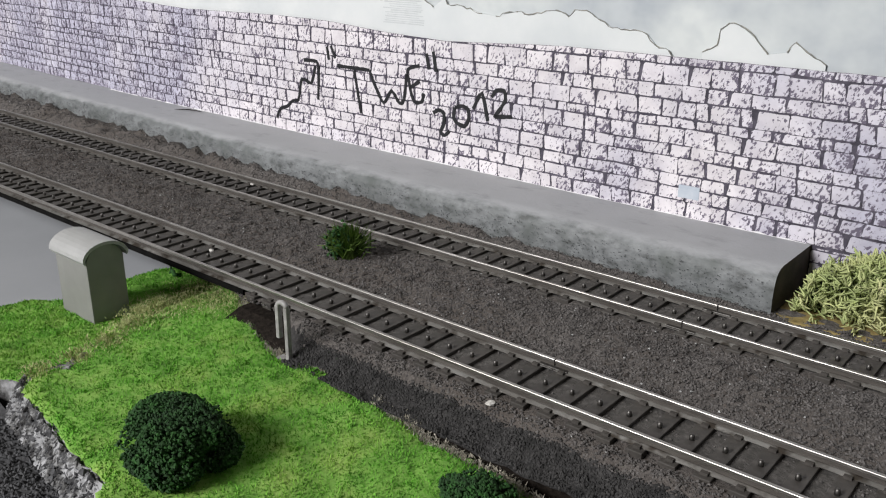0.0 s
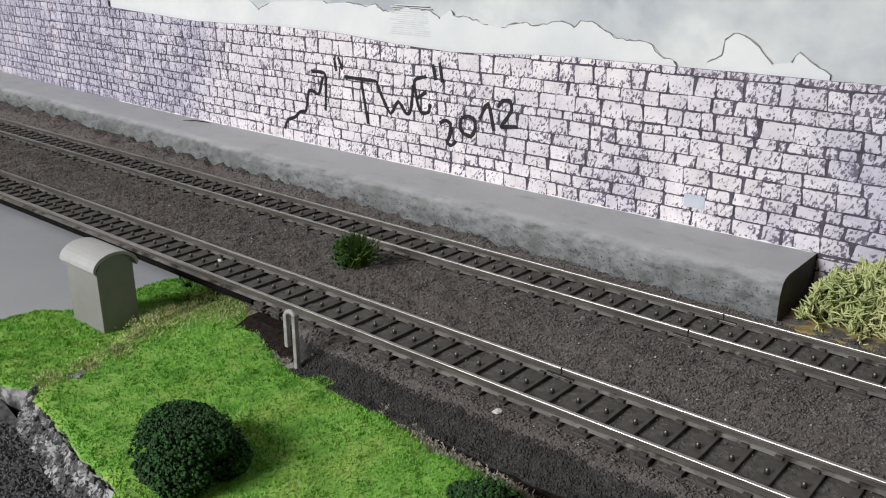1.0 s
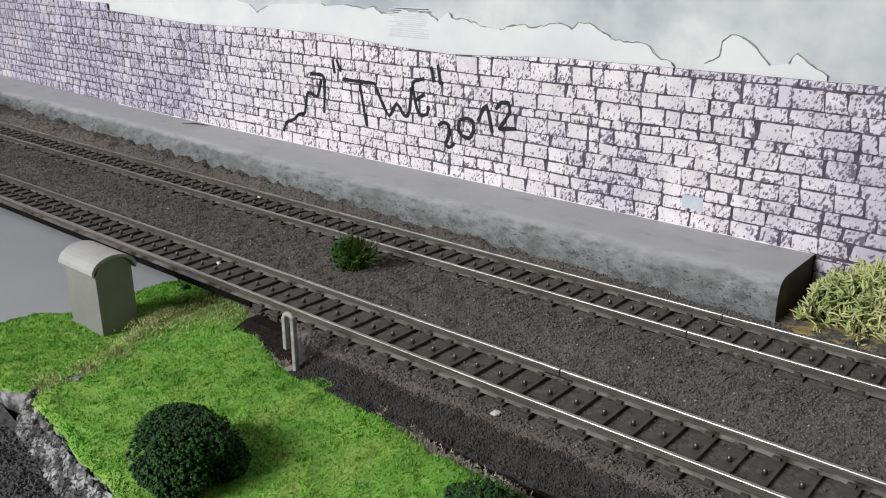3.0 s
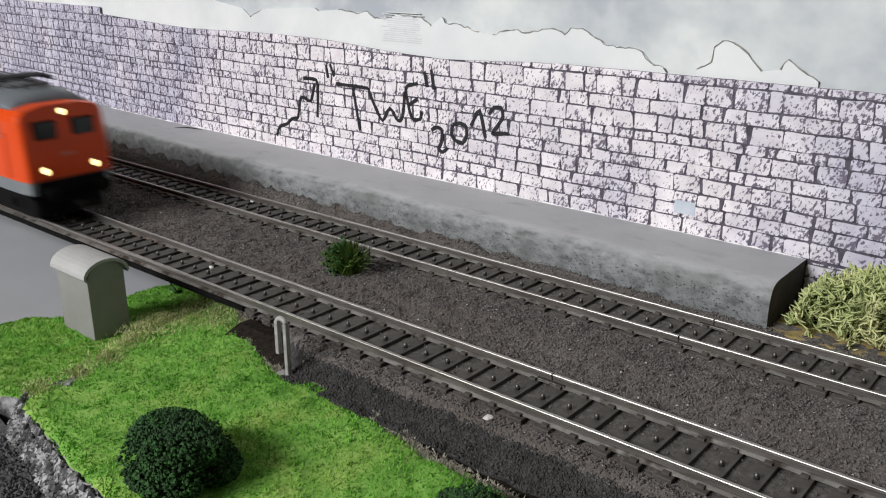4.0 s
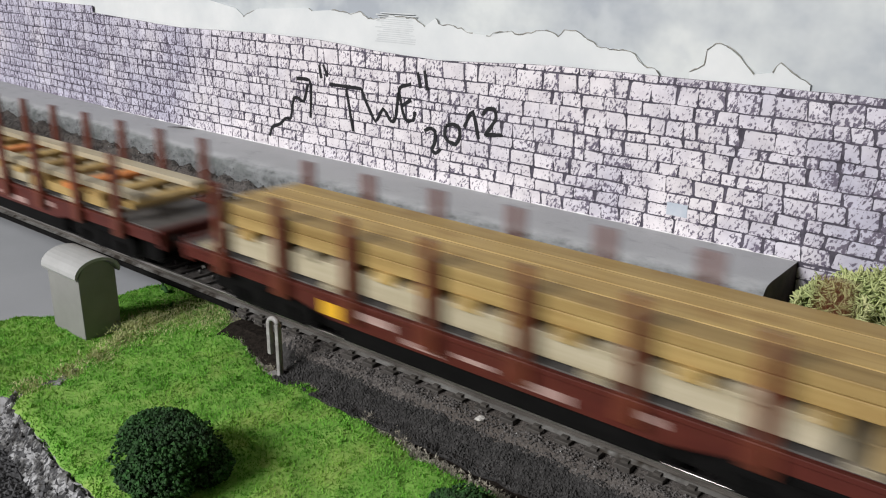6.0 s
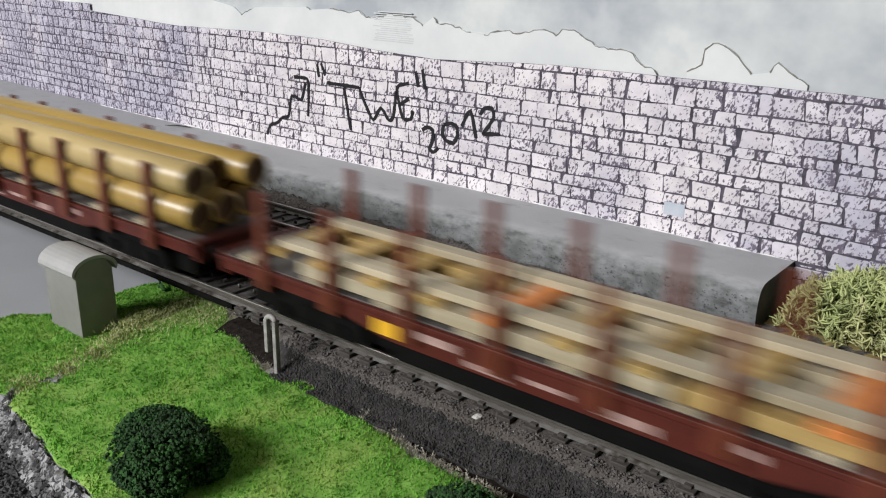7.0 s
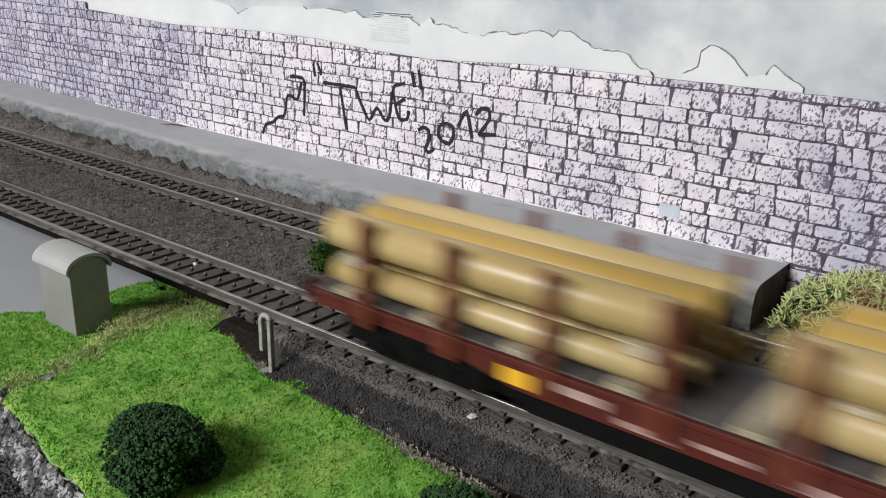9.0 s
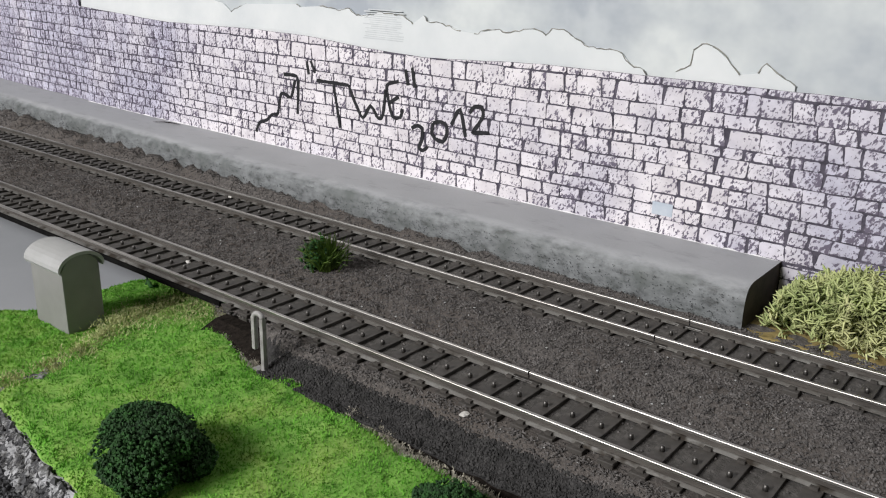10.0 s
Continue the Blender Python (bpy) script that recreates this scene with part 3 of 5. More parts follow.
def stones(parent, x0, x1, top, back, seed, start=WALL_BOTTOM + 0.0006):
    """Courses of irregular blocks laid on the printed sheet, each with its own ragged outline."""
    r = random.Random(seed)
    rest = bmesh.new()
    rest_uv = rest.loops.layers.uv.new("UVMap")
    z, count = start, 0
    top_most = max(top(x0), top(x1)) + 0.004
    for course, high in enumerate(COURSES):
        h = high / 1000
        if z > top_most:
            break
        x = x0 - r.uniform(0, 0.008)
        while x < x1:
            w = r.choice((r.uniform(0.004, 0.0065), r.uniform(0.0065, 0.009), r.uniform(0.008, 0.011))) * (0.62 if h < 0.0035 else 1)
            g, v_gap = r.uniform(0.00018, 0.00036), r.uniform(0.00012, 0.00028)
            lo, hi = max(x + g, x0), min(x + w - g, x1)
            def course_z(px, base):
                return base + 0.00045 * noise.noise(Vector((px * 45, base * 90, seed)))
            roof = top((lo + hi) / 2) - 0.00012
            if hi - lo > 0.0012 and min(z + h, roof) - z > 0.0004:
                lean = r.uniform(-0.0006, 0.0006)
                corners = [Vector((px + r.uniform(-1, 1) * 0.00035 + (lean if up else 0), course_z(px, z + (h if up else 0)) + (-v_gap if up else v_gap) + r.uniform(-1, 1) * 0.0002))
                           for px, up in ((lo, 0), (hi, 0), (hi, 1), (lo, 1))]
                pts = []
                for k in range(4):
                    p, q = corners[k], corners[(k + 1) % 4]
                    d = q - p
                    nrm = Vector((-d.y, d.x)).normalized()
                    cut = min(0.2, r.uniform(0.00025, 0.0007) / max(d.length, 1e-6))
                    pts.append(p + d * cut)
                    for u in (0.36, 0.66):
                        pts.append(p + d * (u + r.uniform(-0.08, 0.08)) + nrm * r.uniform(-0.00006, 0.00017))
                    pts.append(q - d * cut * r.uniform(0.4, 1.2))
                xm = (lo + hi) / 2
                near = -0.2 < xm < 0.05 and count < 300
                bm = bmesh.new() if near else rest
                layer = bm.loops.layers.uv.new("UVMap") if near else rest_uv
                flat = [(p.x, min(p.y, top(p.x) - 0.00012)) for p in pts]
                front = [bm.verts.new((px, wall_y(px) + back - 0.00018, pz)) for px, pz in flat]
                rear = [bm.verts.new((px, wall_y(px) + back + 0.00005, pz)) for px, pz in flat]
                faces = [bm.faces.new(front)]
                for k in range(len(front)):
                    j = (k + 1) % len(front)
                    faces.append(bm.faces.new((front[k], rear[k], rear[j], front[j])))
                for f in faces:
                    for c in f.loops:
                        c[layer].uv = ((c.vert.co.x - lo) / (hi - lo), (c.vert.co.z - z) / h)
                if near:
                    part("stone", bm, STONE, parent)
                    count += 1
            x += w
        z += h
    tagged(part("stones_beyond", rest, STONE, parent), kind="stuff")


sheet("trim_paper_margin", -0.372, 0.028, lambda x: max(0.01042, 0.01062 + 0.0006 * fbm(x, 5.0, 220)), -0.0004, 0.0003, PAPER_EDGE, "white uncut paper margin along the wall foot", bottom=0.0104, step=0.0015)

# ---- backdrop above the wall ----
sheet("backdrop_sky", -0.9, 0.3, lambda x: 0.15, 0.0034, 0.0008, SKY, "pale clouded sky backdrop sheet")

RIDGES = [
    [(-239.5, 71.5), (-233.5, 68.0), (-222.5, 72.0), (-187.5, 73.5), (-185.5, 72.5), (-173.0, 73.5), (-163.0, 72.5), (-155.5, 73.5), (-151.5, 71.0), (-142.0, 71.5), (-139.0, 73.0), (-125.5, 72.0), (-121.0, 69.5), (-115.5, 73.0), (-114.0, 71.0), (-106.0, 70.5), (-97.5, 68.5), (-91.0, 68.0), (-81.5, 70.0), (-75.0, 69.5), (-69.5, 71.0), (-63.5, 71.0), (-60.5, 69.5), (-58.0, 72.0), (-53.5, 72.0), (-49.0, 69.5), (-43.5, 67.0), (-35.5, 67.0), (-31.0, 66.0), (-28.0, 63.0), (-23.0, 61.5), (-21.5, 59.0)],
    [(-12.0, 62.0), (-7.5, 64.5), (-7.0, 69.0), (-4.5, 71.0), (-1.0, 70.5), (4.0, 67.0), (8.0, 63.0), (13.5, 64.0), (15.5, 67.0), (19.0, 64.5), (21.5, 63.0), (24.5, 61.5)],
]


def mountains():
    """A white mountain range printed in front of the sky, with its thin dark outline."""
    for line in RIDGES:
        pts = [(x / 1000, z / 1000) for x, z in line]
        if line is RIDGES[0]:
            pts = [(-0.6, 0.09), (-0.4, 0.093), *pts]
        bm = bmesh.new()
        secs = []
        for x, z in pts:
            y = wall_y(x) + 0.0026
            secs.append([(x, y, WALL_BOTTOM), (x, y, z), (x, y + 0.0004, z), (x, y + 0.0004, WALL_BOTTOM)])
        ridge = tagged(part("backdrop_mountain", loft(bm, secs), SNOW, label="white printed mountain range below the sky"), category="backdrop", kind="structure")
        bm = bmesh.new()
        r = random.Random(3)
        for (x0, z0), (x1, z1) in zip(pts, pts[1:]):
            if r.random() < 0.18:
                continue
            d = Vector((x1 - x0, z1 - z0))
            k = max(2, int(d.length / 0.0015))
            fine = [(x0 + d.x * i / k + r.uniform(-1, 1) * 0.00045 * (0 < i < k), wall_y(x0) + 0.0025, z0 + d.y * i / k + r.uniform(-1, 1) * 0.00045 * (0 < i < k)) for i in range(k + 1)]
            tube(bm, fine, [r.uniform(0.00008, 0.00028) for _ in fine], 5)
        part("ridge_line", bm, RIDGE_LINE, ridge, "thin dark ridge outline")


mountains()


def print_streaks():
    """A faint patch of horizontal streaks where the printer ran dry."""
    r = random.Random(14)
    ob = None
    for k in range(15):
        z = 0.0623 + k * 0.0008
        x0, x1 = -0.1463 + r.uniform(-0.002, 0.003), -0.1264 + r.uniform(-0.003, 0.002)
        bm = loft(bmesh.new(), [[(x, wall_y(x) + 0.00255, z), (x, wall_y(x) + 0.00255, z + r.uniform(0.0002, 0.0006)), (x, wall_y(x) + 0.0027, z + 0.0004)] for x in (x0, (x0 + x1) / 2, x1)])
        if ob is None:
            ob = tagged(part("backdrop_streaks", bm, STREAK, label="faint grey print streaks on the mountain"), category="backdrop", kind="structure")
        else:
            part("streak", bm, STREAK, ob)


print_streaks()

# ---- writing on the wall ----
LETTERS = [
    ("arrow", [(-215.5, 15.0), (-213.0, 19.5), (-207.5, 21.5), (-203.5, 24.5), (-199.5, 25.5), (-197.0, 34.0), (-195.0, 35.0), (-190.0, 34.0), (-187.0, 41.5)]),
    ("arrow", [(-194.5, 43.5), (-186.0, 43.5), (-185.0, 39.0), (-186.0, 27.0)]),
    ("quote_open", [(-179.0, 50.5), (-178.0, 45.0)]),
    ("quote_open", [(-176.5, 51.0), (-174.0, 46.0)]),
    ("letter_t", [(-173.0, 43.0), (-163.5, 43.0), (-153.5, 43.0)]),
    ("letter_t", [(-162.5, 42.0), (-160.5, 32.0), (-159.0, 24.5)]),
    ("letter_w", [(-153.5, 43.0), (-150.0, 36.5), (-145.5, 30.5), (-141.0, 36.0), (-136.5, 31.5), (-134.0, 33.5), (-132.5, 43.5)]),
    ("letter_e", [(-125.5, 47.5), (-131.0, 46.0), (-132.0, 43.5), (-129.0, 33.5), (-124.5, 33.5), (-123.5, 37.0)]),
    ("letter_e", [(-130.5, 38.5), (-125.5, 41.5)]),
    ("quote_close", [(-122.0, 52.5), (-120.5, 46.5)]),
    ("quote_close", [(-118.5, 53.5), (-117.0, 46.0)]),
]
DIGITS = [
    ("digit_two", [(-118.5, 30.0), (-115.5, 31.5), (-113.0, 30.5), (-113.0, 26.5), (-114.5, 23.0), (-112.5, 22.0), (-110.0, 24.0)]),
    ("digit_zero", [(-107.5, 33.5), (-104.0, 34.5), (-101.0, 33.5), (-100.5, 30.0), (-102.5, 27.0), (-106.0, 27.5), (-108.0, 29.5), (-107.5, 33.5)]),
    ("digit_one", [(-98.5, 34.0), (-94.5, 40.5), (-91.5, 30.5)]),
    ("digit_two", [(-90.0, 39.5), (-88.0, 42.0), (-84.5, 42.5), (-83.6, 39.5), (-85.6, 36.0), (-88.2, 32.6), (-85.0, 32.9), (-80.6, 33.4)]),
]


def smooth_path(pts, n=5):
    """Points of a soft curve through the given ones."""
    out = []
    for i in range(len(pts) - 1):
        p0, p1, p2, p3 = (Vector(pts[min(max(j, 0), len(pts) - 1)]) for j in (i - 1, i, i + 1, i + 2))
        for k in range(n):
            t = k / n
            out.append(p1 + 0.35 * t * (1 - t) * ((p2 - p0) * (1 - t) - (p3 - p1) * t) + (p2 - p1) * t)
    return out + [Vector(pts[-1])]


def graffiti():
    g = thing("graffiti", "black hand-drawn marker lettering TWE 2012 with an arrow", "graffiti", (0, 0, 0))
    r = random.Random(8)
    for name, line in LETTERS + DIGITS:
        bm = bmesh.new()
        pts = smooth_path([(x / 1000, z / 1000) for x, z in line])
        prev = None
        for i, p in enumerate(pts):
            d = (pts[min(i + 1, len(pts) - 1)] - pts[max(i - 1, 0)]).normalized()
            w = Vector((-d.y, d.x)) * (0.00074 + r.uniform(-0.00012, 0.00012))
            q = [bm.verts.new((s.x, wall_y(s.x) - o, s.y)) for s in (p + w, p - w) for o in (0.00034, 0.0001)]
            if prev:
                for a, b in ((0, 2), (3, 1), (1, 0), (2, 3)):
                    bm.faces.new((prev[a], prev[b], q[b], q[a]))
            else:
                bm.faces.new((q[0], q[2], q[3], q[1]))
            prev = q
        bm.faces.new((prev[1], prev[3], prev[2], prev[0]))
        bmesh.ops.recalc_face_normals(bm, faces=bm.faces)
        part(name, bm, INK, g)


graffiti()


# ---- turf ----
FRONT_PAD = [(-97.6, -74.5), (-101.5, -68), (-101, -57), (-103, -48), (-109, -36), (-112, -26), (-114, -14), (-117, 2), (-109, 0.5), (-96, -8.8), (-87, -14), (-76.5, -17.6), (-62, -23.5), (-52, -20.8), (-43, -20.8), (-19.6, -25.5), (-7.6, -27.6), (14, -28.8), (30, -32), (60, -40), (60, -130), (0, -120), (-48, -81), (-66, -79.5), (-78, -77)]
BACK_PAD = [(-158, -60), (-155, -46), (-148, -36), (-149, -15), (-149, -8), (-146, 5), (-130, 8), (-108, 5), (-98, -30), (-96, -64), (-115, -74), (-140, -75)]


def inside(poly, x, y):
    hit = False
    for (x0, y0), (x1, y1) in zip(poly, poly[1:] + poly[:1]):
        if (y0 > y) != (y1 > y) and x < (x1 - x0) * (y - y0) / (y1 - y0) + x0:
            hit = not hit
    return hit


def edge_gap(poly, x, y):
    p, best = Vector((x, y)), 1e9
    for a, b in zip(poly, poly[1:] + poly[:1]):
        a, b = Vector(a), Vector(b)
        t = max(0, min(1, (p - a).dot(b - a) / (b - a).length_squared))
        best = min(best, (p - a - (b - a) * t).length)
    return best


def pad(name, poly, z, label, side, blades, seed):
    """A mat of turf: a torn outline, a rounded rim, a side down to the board and a fleece of short fibres."""
    def height(x, y):
        e = edge_gap(poly, x * 1000, y * 1000)
        return z + 0.0006 * fbm(x, y, 70) + 0.0005 * fbm(x, y, 190) - 0.0011 * max(0, 1 - e / 3.0) ** 2
    bm = bmesh.new()
    rim = []
    for (x0, y0), (x1, y1) in zip(poly, poly[1:] + poly[:1]):
        d = Vector((x1 - x0, y1 - y0))
        n = max(2, int(d.length / 1.6))
        for i in range(n):
            x, y = x0 + d.x * i / n, y0 + d.y * i / n
            w = 1.1 * fbm(x / 1000, y / 1000, 330) * (0 if i == 0 else 1)
            rim.append(((x - d.y / d.length * w) / 1000, (y + d.x / d.length * w) / 1000))
    top = [bm.verts.new((x, y, 0)) for x, y in rim]
    face = bm.faces.new(top)
    bmesh.ops.triangulate(bm, faces=[face])
    for _ in range(5):
        long = [e for e in bm.edges if e.calc_length() > 0.004]
        if not long:
            break
        bmesh.ops.subdivide_edges(bm, edges=long, cuts=1)
        bmesh.ops.triangulate(bm, faces=bm.faces)
    bmesh.ops.beautify_fill(bm, faces=bm.faces, edges=bm.edges)
    rim_edges = [e for e in bm.edges if len(e.link_faces) == 1]
    for v in bm.verts:
        v.co.z = height(v.co.x, v.co.y)
    low = bmesh.ops.extrude_edge_only(bm, edges=rim_edges)
    for v in low["geom"]:
        if isinstance(v, bmesh.types.BMVert):
            v.co.z = -0.0302
    bmesh.ops.recalc_face_normals(bm, faces=bm.faces)
    me = bpy.data.meshes.new(name)
    for f in bm.faces:
        f.material_index = 1 if abs(f.normal.z) < 0.35 else 0
        f.smooth = True
    bm.to_mesh(me)
    bm.free()
    me.materials.append(GRASS)
    me.materials.append(side)
    ob = tagged(new(name, me), label, "turf", kind="structure")
    r = np.random.default_rng(seed)
    v, f = [], []
    x0, x1 = min(p[0] for p in poly), max(p[0] for p in poly)
    y0, y1 = min(p[1] for p in poly), max(p[1] for p in poly)
    while len(f) < blades:
        x, y = r.uniform(x0, x1), r.uniform(max(y0, -105), y1)
        if not inside(poly, x, y):
            continue
        x, y = x / 1000, y / 1000
        zz, a, h, lean = height(x, y) - 0.0002, r.uniform(0, 6.28), r.uniform(0.0003, 0.001), r.uniform(0, 6.28)
        k = len(v)
        dx, dy = 0.0002 * math.cos(a), 0.0002 * math.sin(a)
        v += [(x - dx, y - dy, zz), (x + dx, y + dy, zz), (x + 0.0005 * math.cos(lean), y + 0.0005 * math.sin(lean), zz + h)]
        f.append((k, k + 1, k + 2))
    raw_mesh("grass_fibres", v, f, BLADE, ob)
    tagged(ob.children[0], "bright green short grass fibres", kind="stuff")
    return height


front_z = pad("turf_front", FRONT_PAD, -0.008, "bright green flocked turf mat with torn pale edges", ROCK, 70000, 11)
back_z = pad("turf_back", BACK_PAD, -0.011, "bright green flocked turf mat round the hut", ROCK, 34000, 12)
tagged(part("gravel_yard", loft(bmesh.new(), [[(x, -0.16, -0.03), (x, -0.16, -0.0165), (x, y1, -0.0165), (x, y1, -0.03)] for x, y1 in ((-0.118, -0.074), (-0.1, -0.0765), (-0.09, -0.0765), (-0.03, -0.0765))]), GRAVEL),
       "dark grey gravel yard below the turf", "gravel", kind="structure")


def rock_mesh(seed, s):
    r = random.Random(seed)
    bm = bmesh.new()
    bmesh.ops.create_icosphere(bm, subdivisions=2, radius=1)
    off = Vector((r.uniform(0, 50),) * 3)
    k = Vector((r.uniform(0.7, 1.3), r.uniform(0.6, 1.1), r.uniform(0.6, 1.1)))
    for v in bm.verts:
        d = 1 + 0.45 * noise.noise(v.co * 1.3 + off) + 0.2 * noise.noise(v.co * 3 + off)
        v.co = Vector((v.co.x * k.x, v.co.y * k.y, v.co.z * k.z)) * d * s
    return bm


def rocks():
    r = random.Random(21)
    line = [((-102, -71), (-104, -46), 7, 1.3, -9.9), ((-100, -61.5), (-100.5, -58.5), 2, 2.9, -10.2), ((-98, -75), (-48, -82), 12, 1.5, -10.6)]
    n = 0
    for a, b, count, size, z in line:
        for i in range(count):
            t = (i + r.uniform(0.1, 0.9)) / count
            x, y = a[0] + (b[0] - a[0]) * t + r.uniform(-1.2, 1.2), a[1] + (b[1] - a[1]) * t + r.uniform(-1.2, 1.2)
            ob = part("rock", rock_mesh(40 + n, size / 1000 * r.uniform(0.6, 1.15)), ROCK)
            ob.location = (x / 1000, y / 1000, z / 1000)
            tagged(ob, "rough grey-white plaster rock at the turf's edge", "rock", "rocks along the turf")
            n += 1


rocks()


def cliff():
    """A crumbling plaster face from the turf's rim down to the gravel."""
    rim = [(-104, -70), (-100, -73), (-97, -74), (-78, -77.5), (-66, -80), (-48, -81.5), (-30, -93)]
    bm = bmesh.new()
    cols = []
    for (x0, y0), (x1, y1) in zip(rim, rim[1:]):
        d = Vector((x1 - x0, y1 - y0))
        n = max(2, int(d.length / 0.9))
        out = Vector((d.y, -d.x)).normalized()
        for i in range(n):
            col = []
            for k in range(15):
                u = k / 14
                p = Vector((x0, y0)) + d * (i / n) + out * (0.2 + 4.2 * u)
                z = -8.9 - 8.5 * u
                q = Vector((p.x, p.y, z))
                q += Vector((out.x, out.y, 0.4)) * (1.3 * noise.noise(q * 0.3) + 0.6 * noise.noise(q * 0.9) + 0.25 * noise.noise(q * 2.1) - 0.5)
                col.append(bm.verts.new(q / 1000))
            cols.append(col)
    for c0, c1 in zip(cols, cols[1:]):
        for k in range(14):
            bm.faces.new((c0[k], c0[k + 1], c1[k + 1], c1[k]))
    tagged(part("rock_face", bm, ROCK, smooth=True), "crumbling grey-white plaster rock face below the turf", "rock face", kind="structure")


cliff()


def crumble():
    """Plaster crumbs and dirt lodged in the rock face."""
    rim = [(-104, -70), (-100, -73), (-97, -74), (-78, -77.5), (-66, -80), (-48, -81.5)]

    def spot(g):
        k = int(g.integers(len(rim) - 1))
        a, b, u = Vector(rim[k]), Vector(rim[k + 1]), g.uniform()
        d = b - a
        p = a + d * g.uniform() + Vector((d.y, -d.x)).normalized() * (0.2 + 4.4 * u)
        return p.x / 1000, p.y / 1000, (-9.3 - 8.2 * u) / 1000

    for name, count, size, material, label, seed in (("plaster_crumbs", 1500, 0.0011, ROCK, "grey-white plaster crumbs on the rock face", 61), ("lodged_dirt", 700, 0.0012, GRAVEL, "dark dirt lodged in the rock face", 62)):
        v, f = clumps(count, size, spot, np.random.default_rng(seed), 0.8)
        tagged(raw_mesh(name, v, f, material), label, "crumbs", kind="stuff")

    def yard_spot(g):
        return g.uniform(-0.115, -0.04), g.uniform(-0.125, -0.079), -0.0163

    v, f = clumps(5000, 0.0008, yard_spot, np.random.default_rng(63), 0.8)
    tagged(raw_mesh("yard_gravel", v, f, GRAVEL), "loose dark grey gravel on the yard", "gravel", kind="stuff")


crumble()


def straw(name, spots, label, material=None):
    """Dry pale fibres where the turf is worn."""
    r = np.random.default_rng(4)
    v, f = [], []
    for x0, y0, rad, zf, count in spots:
        for _ in range(count):
            x, y = x0 + r.normal(0, rad), y0 + r.normal(0, rad)
            z = zf(x, y) - 0.0002
            a, b = r.uniform(0, 6.28), r.uniform(0, 6.28)
            k = len(v)
            v += [(x - 0.0002 * math.cos(a), y - 0.0002 * math.sin(a), z), (x + 0.0002 * math.cos(a), y + 0.0002 * math.sin(a), z), (x + 0.0006 * math.cos(b), y + 0.0006 * math.sin(b), z + r.uniform(0.0004, 0.001))]
            f.append((k, k + 1, k + 2))
    tagged(raw_mesh(name, v, f, material or STRAW), label, "grass", kind="stuff")


STRAW_SPOTS = [(-0.113, -0.027, 0.0045, front_z, 1900), (-0.11, -0.014, 0.0055, front_z, 2300), (-0.101, -0.011, 0.005, front_z, 1200), (-0.112, -0.003, 0.004, front_z, 1300), (-0.128, -0.002, 0.006, back_z, 500),
               (-0.109, -0.037, 0.003, front_z, 900), (-0.104, -0.047, 0.0024, front_z, 700), (-0.102, -0.057, 0.0024, front_z, 600), (-0.102, -0.067, 0.0022, front_z, 500)]
RIM_SPOTS = []
for a, c in zip(FRONT_PAD[7:18], FRONT_PAD[8:19]):
    for k in range(8):
        u = (k + 0.5) / 8
        x, y = (a[0] + (c[0] - a[0]) * u) / 1000, (a[1] + (c[1] - a[1]) * u) / 1000
        RIM_SPOTS.append((x, y + 0.0004 * fbm(x, y, 200), 0.0007, front_z, int(70 + 160 * max(0, 0.5 + fbm(x, y, 160)))))
straw("torn_turf_rim", RIM_SPOTS, "pale torn backing fibres along the turf's rim", surface("pale_backing", ((0.3, (0.3, 0.27, 0.2)), (0.7, (0.55, 0.52, 0.45))), 300, rough=0.95, tone=0.4))
straw("dry_grass", STRAW_SPOTS, "dry straw-coloured grass on worn turf")


# ---- hut and post ----
def hut():
    h = thing("trackside_hut", "small grey-beige trackside hut with a barrel roof", "hut", (-0.1315, -0.0357, -0.0115))
    L_, D, H = 0.0088, 0.0057, 0.0195
    part("body", boxes((-L_, L_, -D, D, 0, H), bevel=0.00025), HUT_WALL, h)
    def arc(x, lift, grow):
        n = 14
        up = [(x, (D + grow) * -math.cos(math.pi * k / n), H - 0.0006 + lift + 0.0046 * math.sin(math.pi * k / n)) for k in range(n + 1)]
        return up
    bm = bmesh.new()
    secs = []
    for x in (-L_ - 0.0008, L_ + 0.0009):
        outer = arc(x, 0.0009, 0.0013)
        inner = arc(x, 0, 0.0008)
        secs.append(outer + inner[::-1])
    part("roof", loft(bm, secs), HUT_ROOF, h, "light grey curved barrel roof")
    for x in (-L_ + 0.0001, L_ - 0.0001):
        bm = bmesh.new()
        loft(bm, [[(xx, y, z) for _, y, z in arc(0, -0.0002, -0.0002)] for xx in (x - 0.0002, x + 0.0002)])
        part("gable", bm, HUT_WALL, h)


hut()


def loop_post():
    p = thing("signal_post", "slim grey inverted-U trackside post", "post", (-0.0605, -0.0232, -0.0085))
    part("leg", boxes((0.0010, 0.0023, -0.0007, 0.0007, 0, 0.0150), bevel=0.0003), POST, p)
    part("leg", boxes((-0.0023, -0.0010, -0.0007, 0.0007, 0.0058, 0.0150), bevel=0.0003), POST, p)
    bm = bmesh.new()
    tube(bm, [(0.00165 * math.cos(a), 0, 0.0148 + 0.0012 * math.sin(a)) for a in np.linspace(0, math.pi, 9)], 0.0007, 8)
    part("top_bow", bm, POST, p, smooth=True)
    part("foot", boxes((-0.0022, 0.0024, -0.0012, 0.0012, -0.001, 0.0005), bevel=0.0002), POST, p)


loop_post()


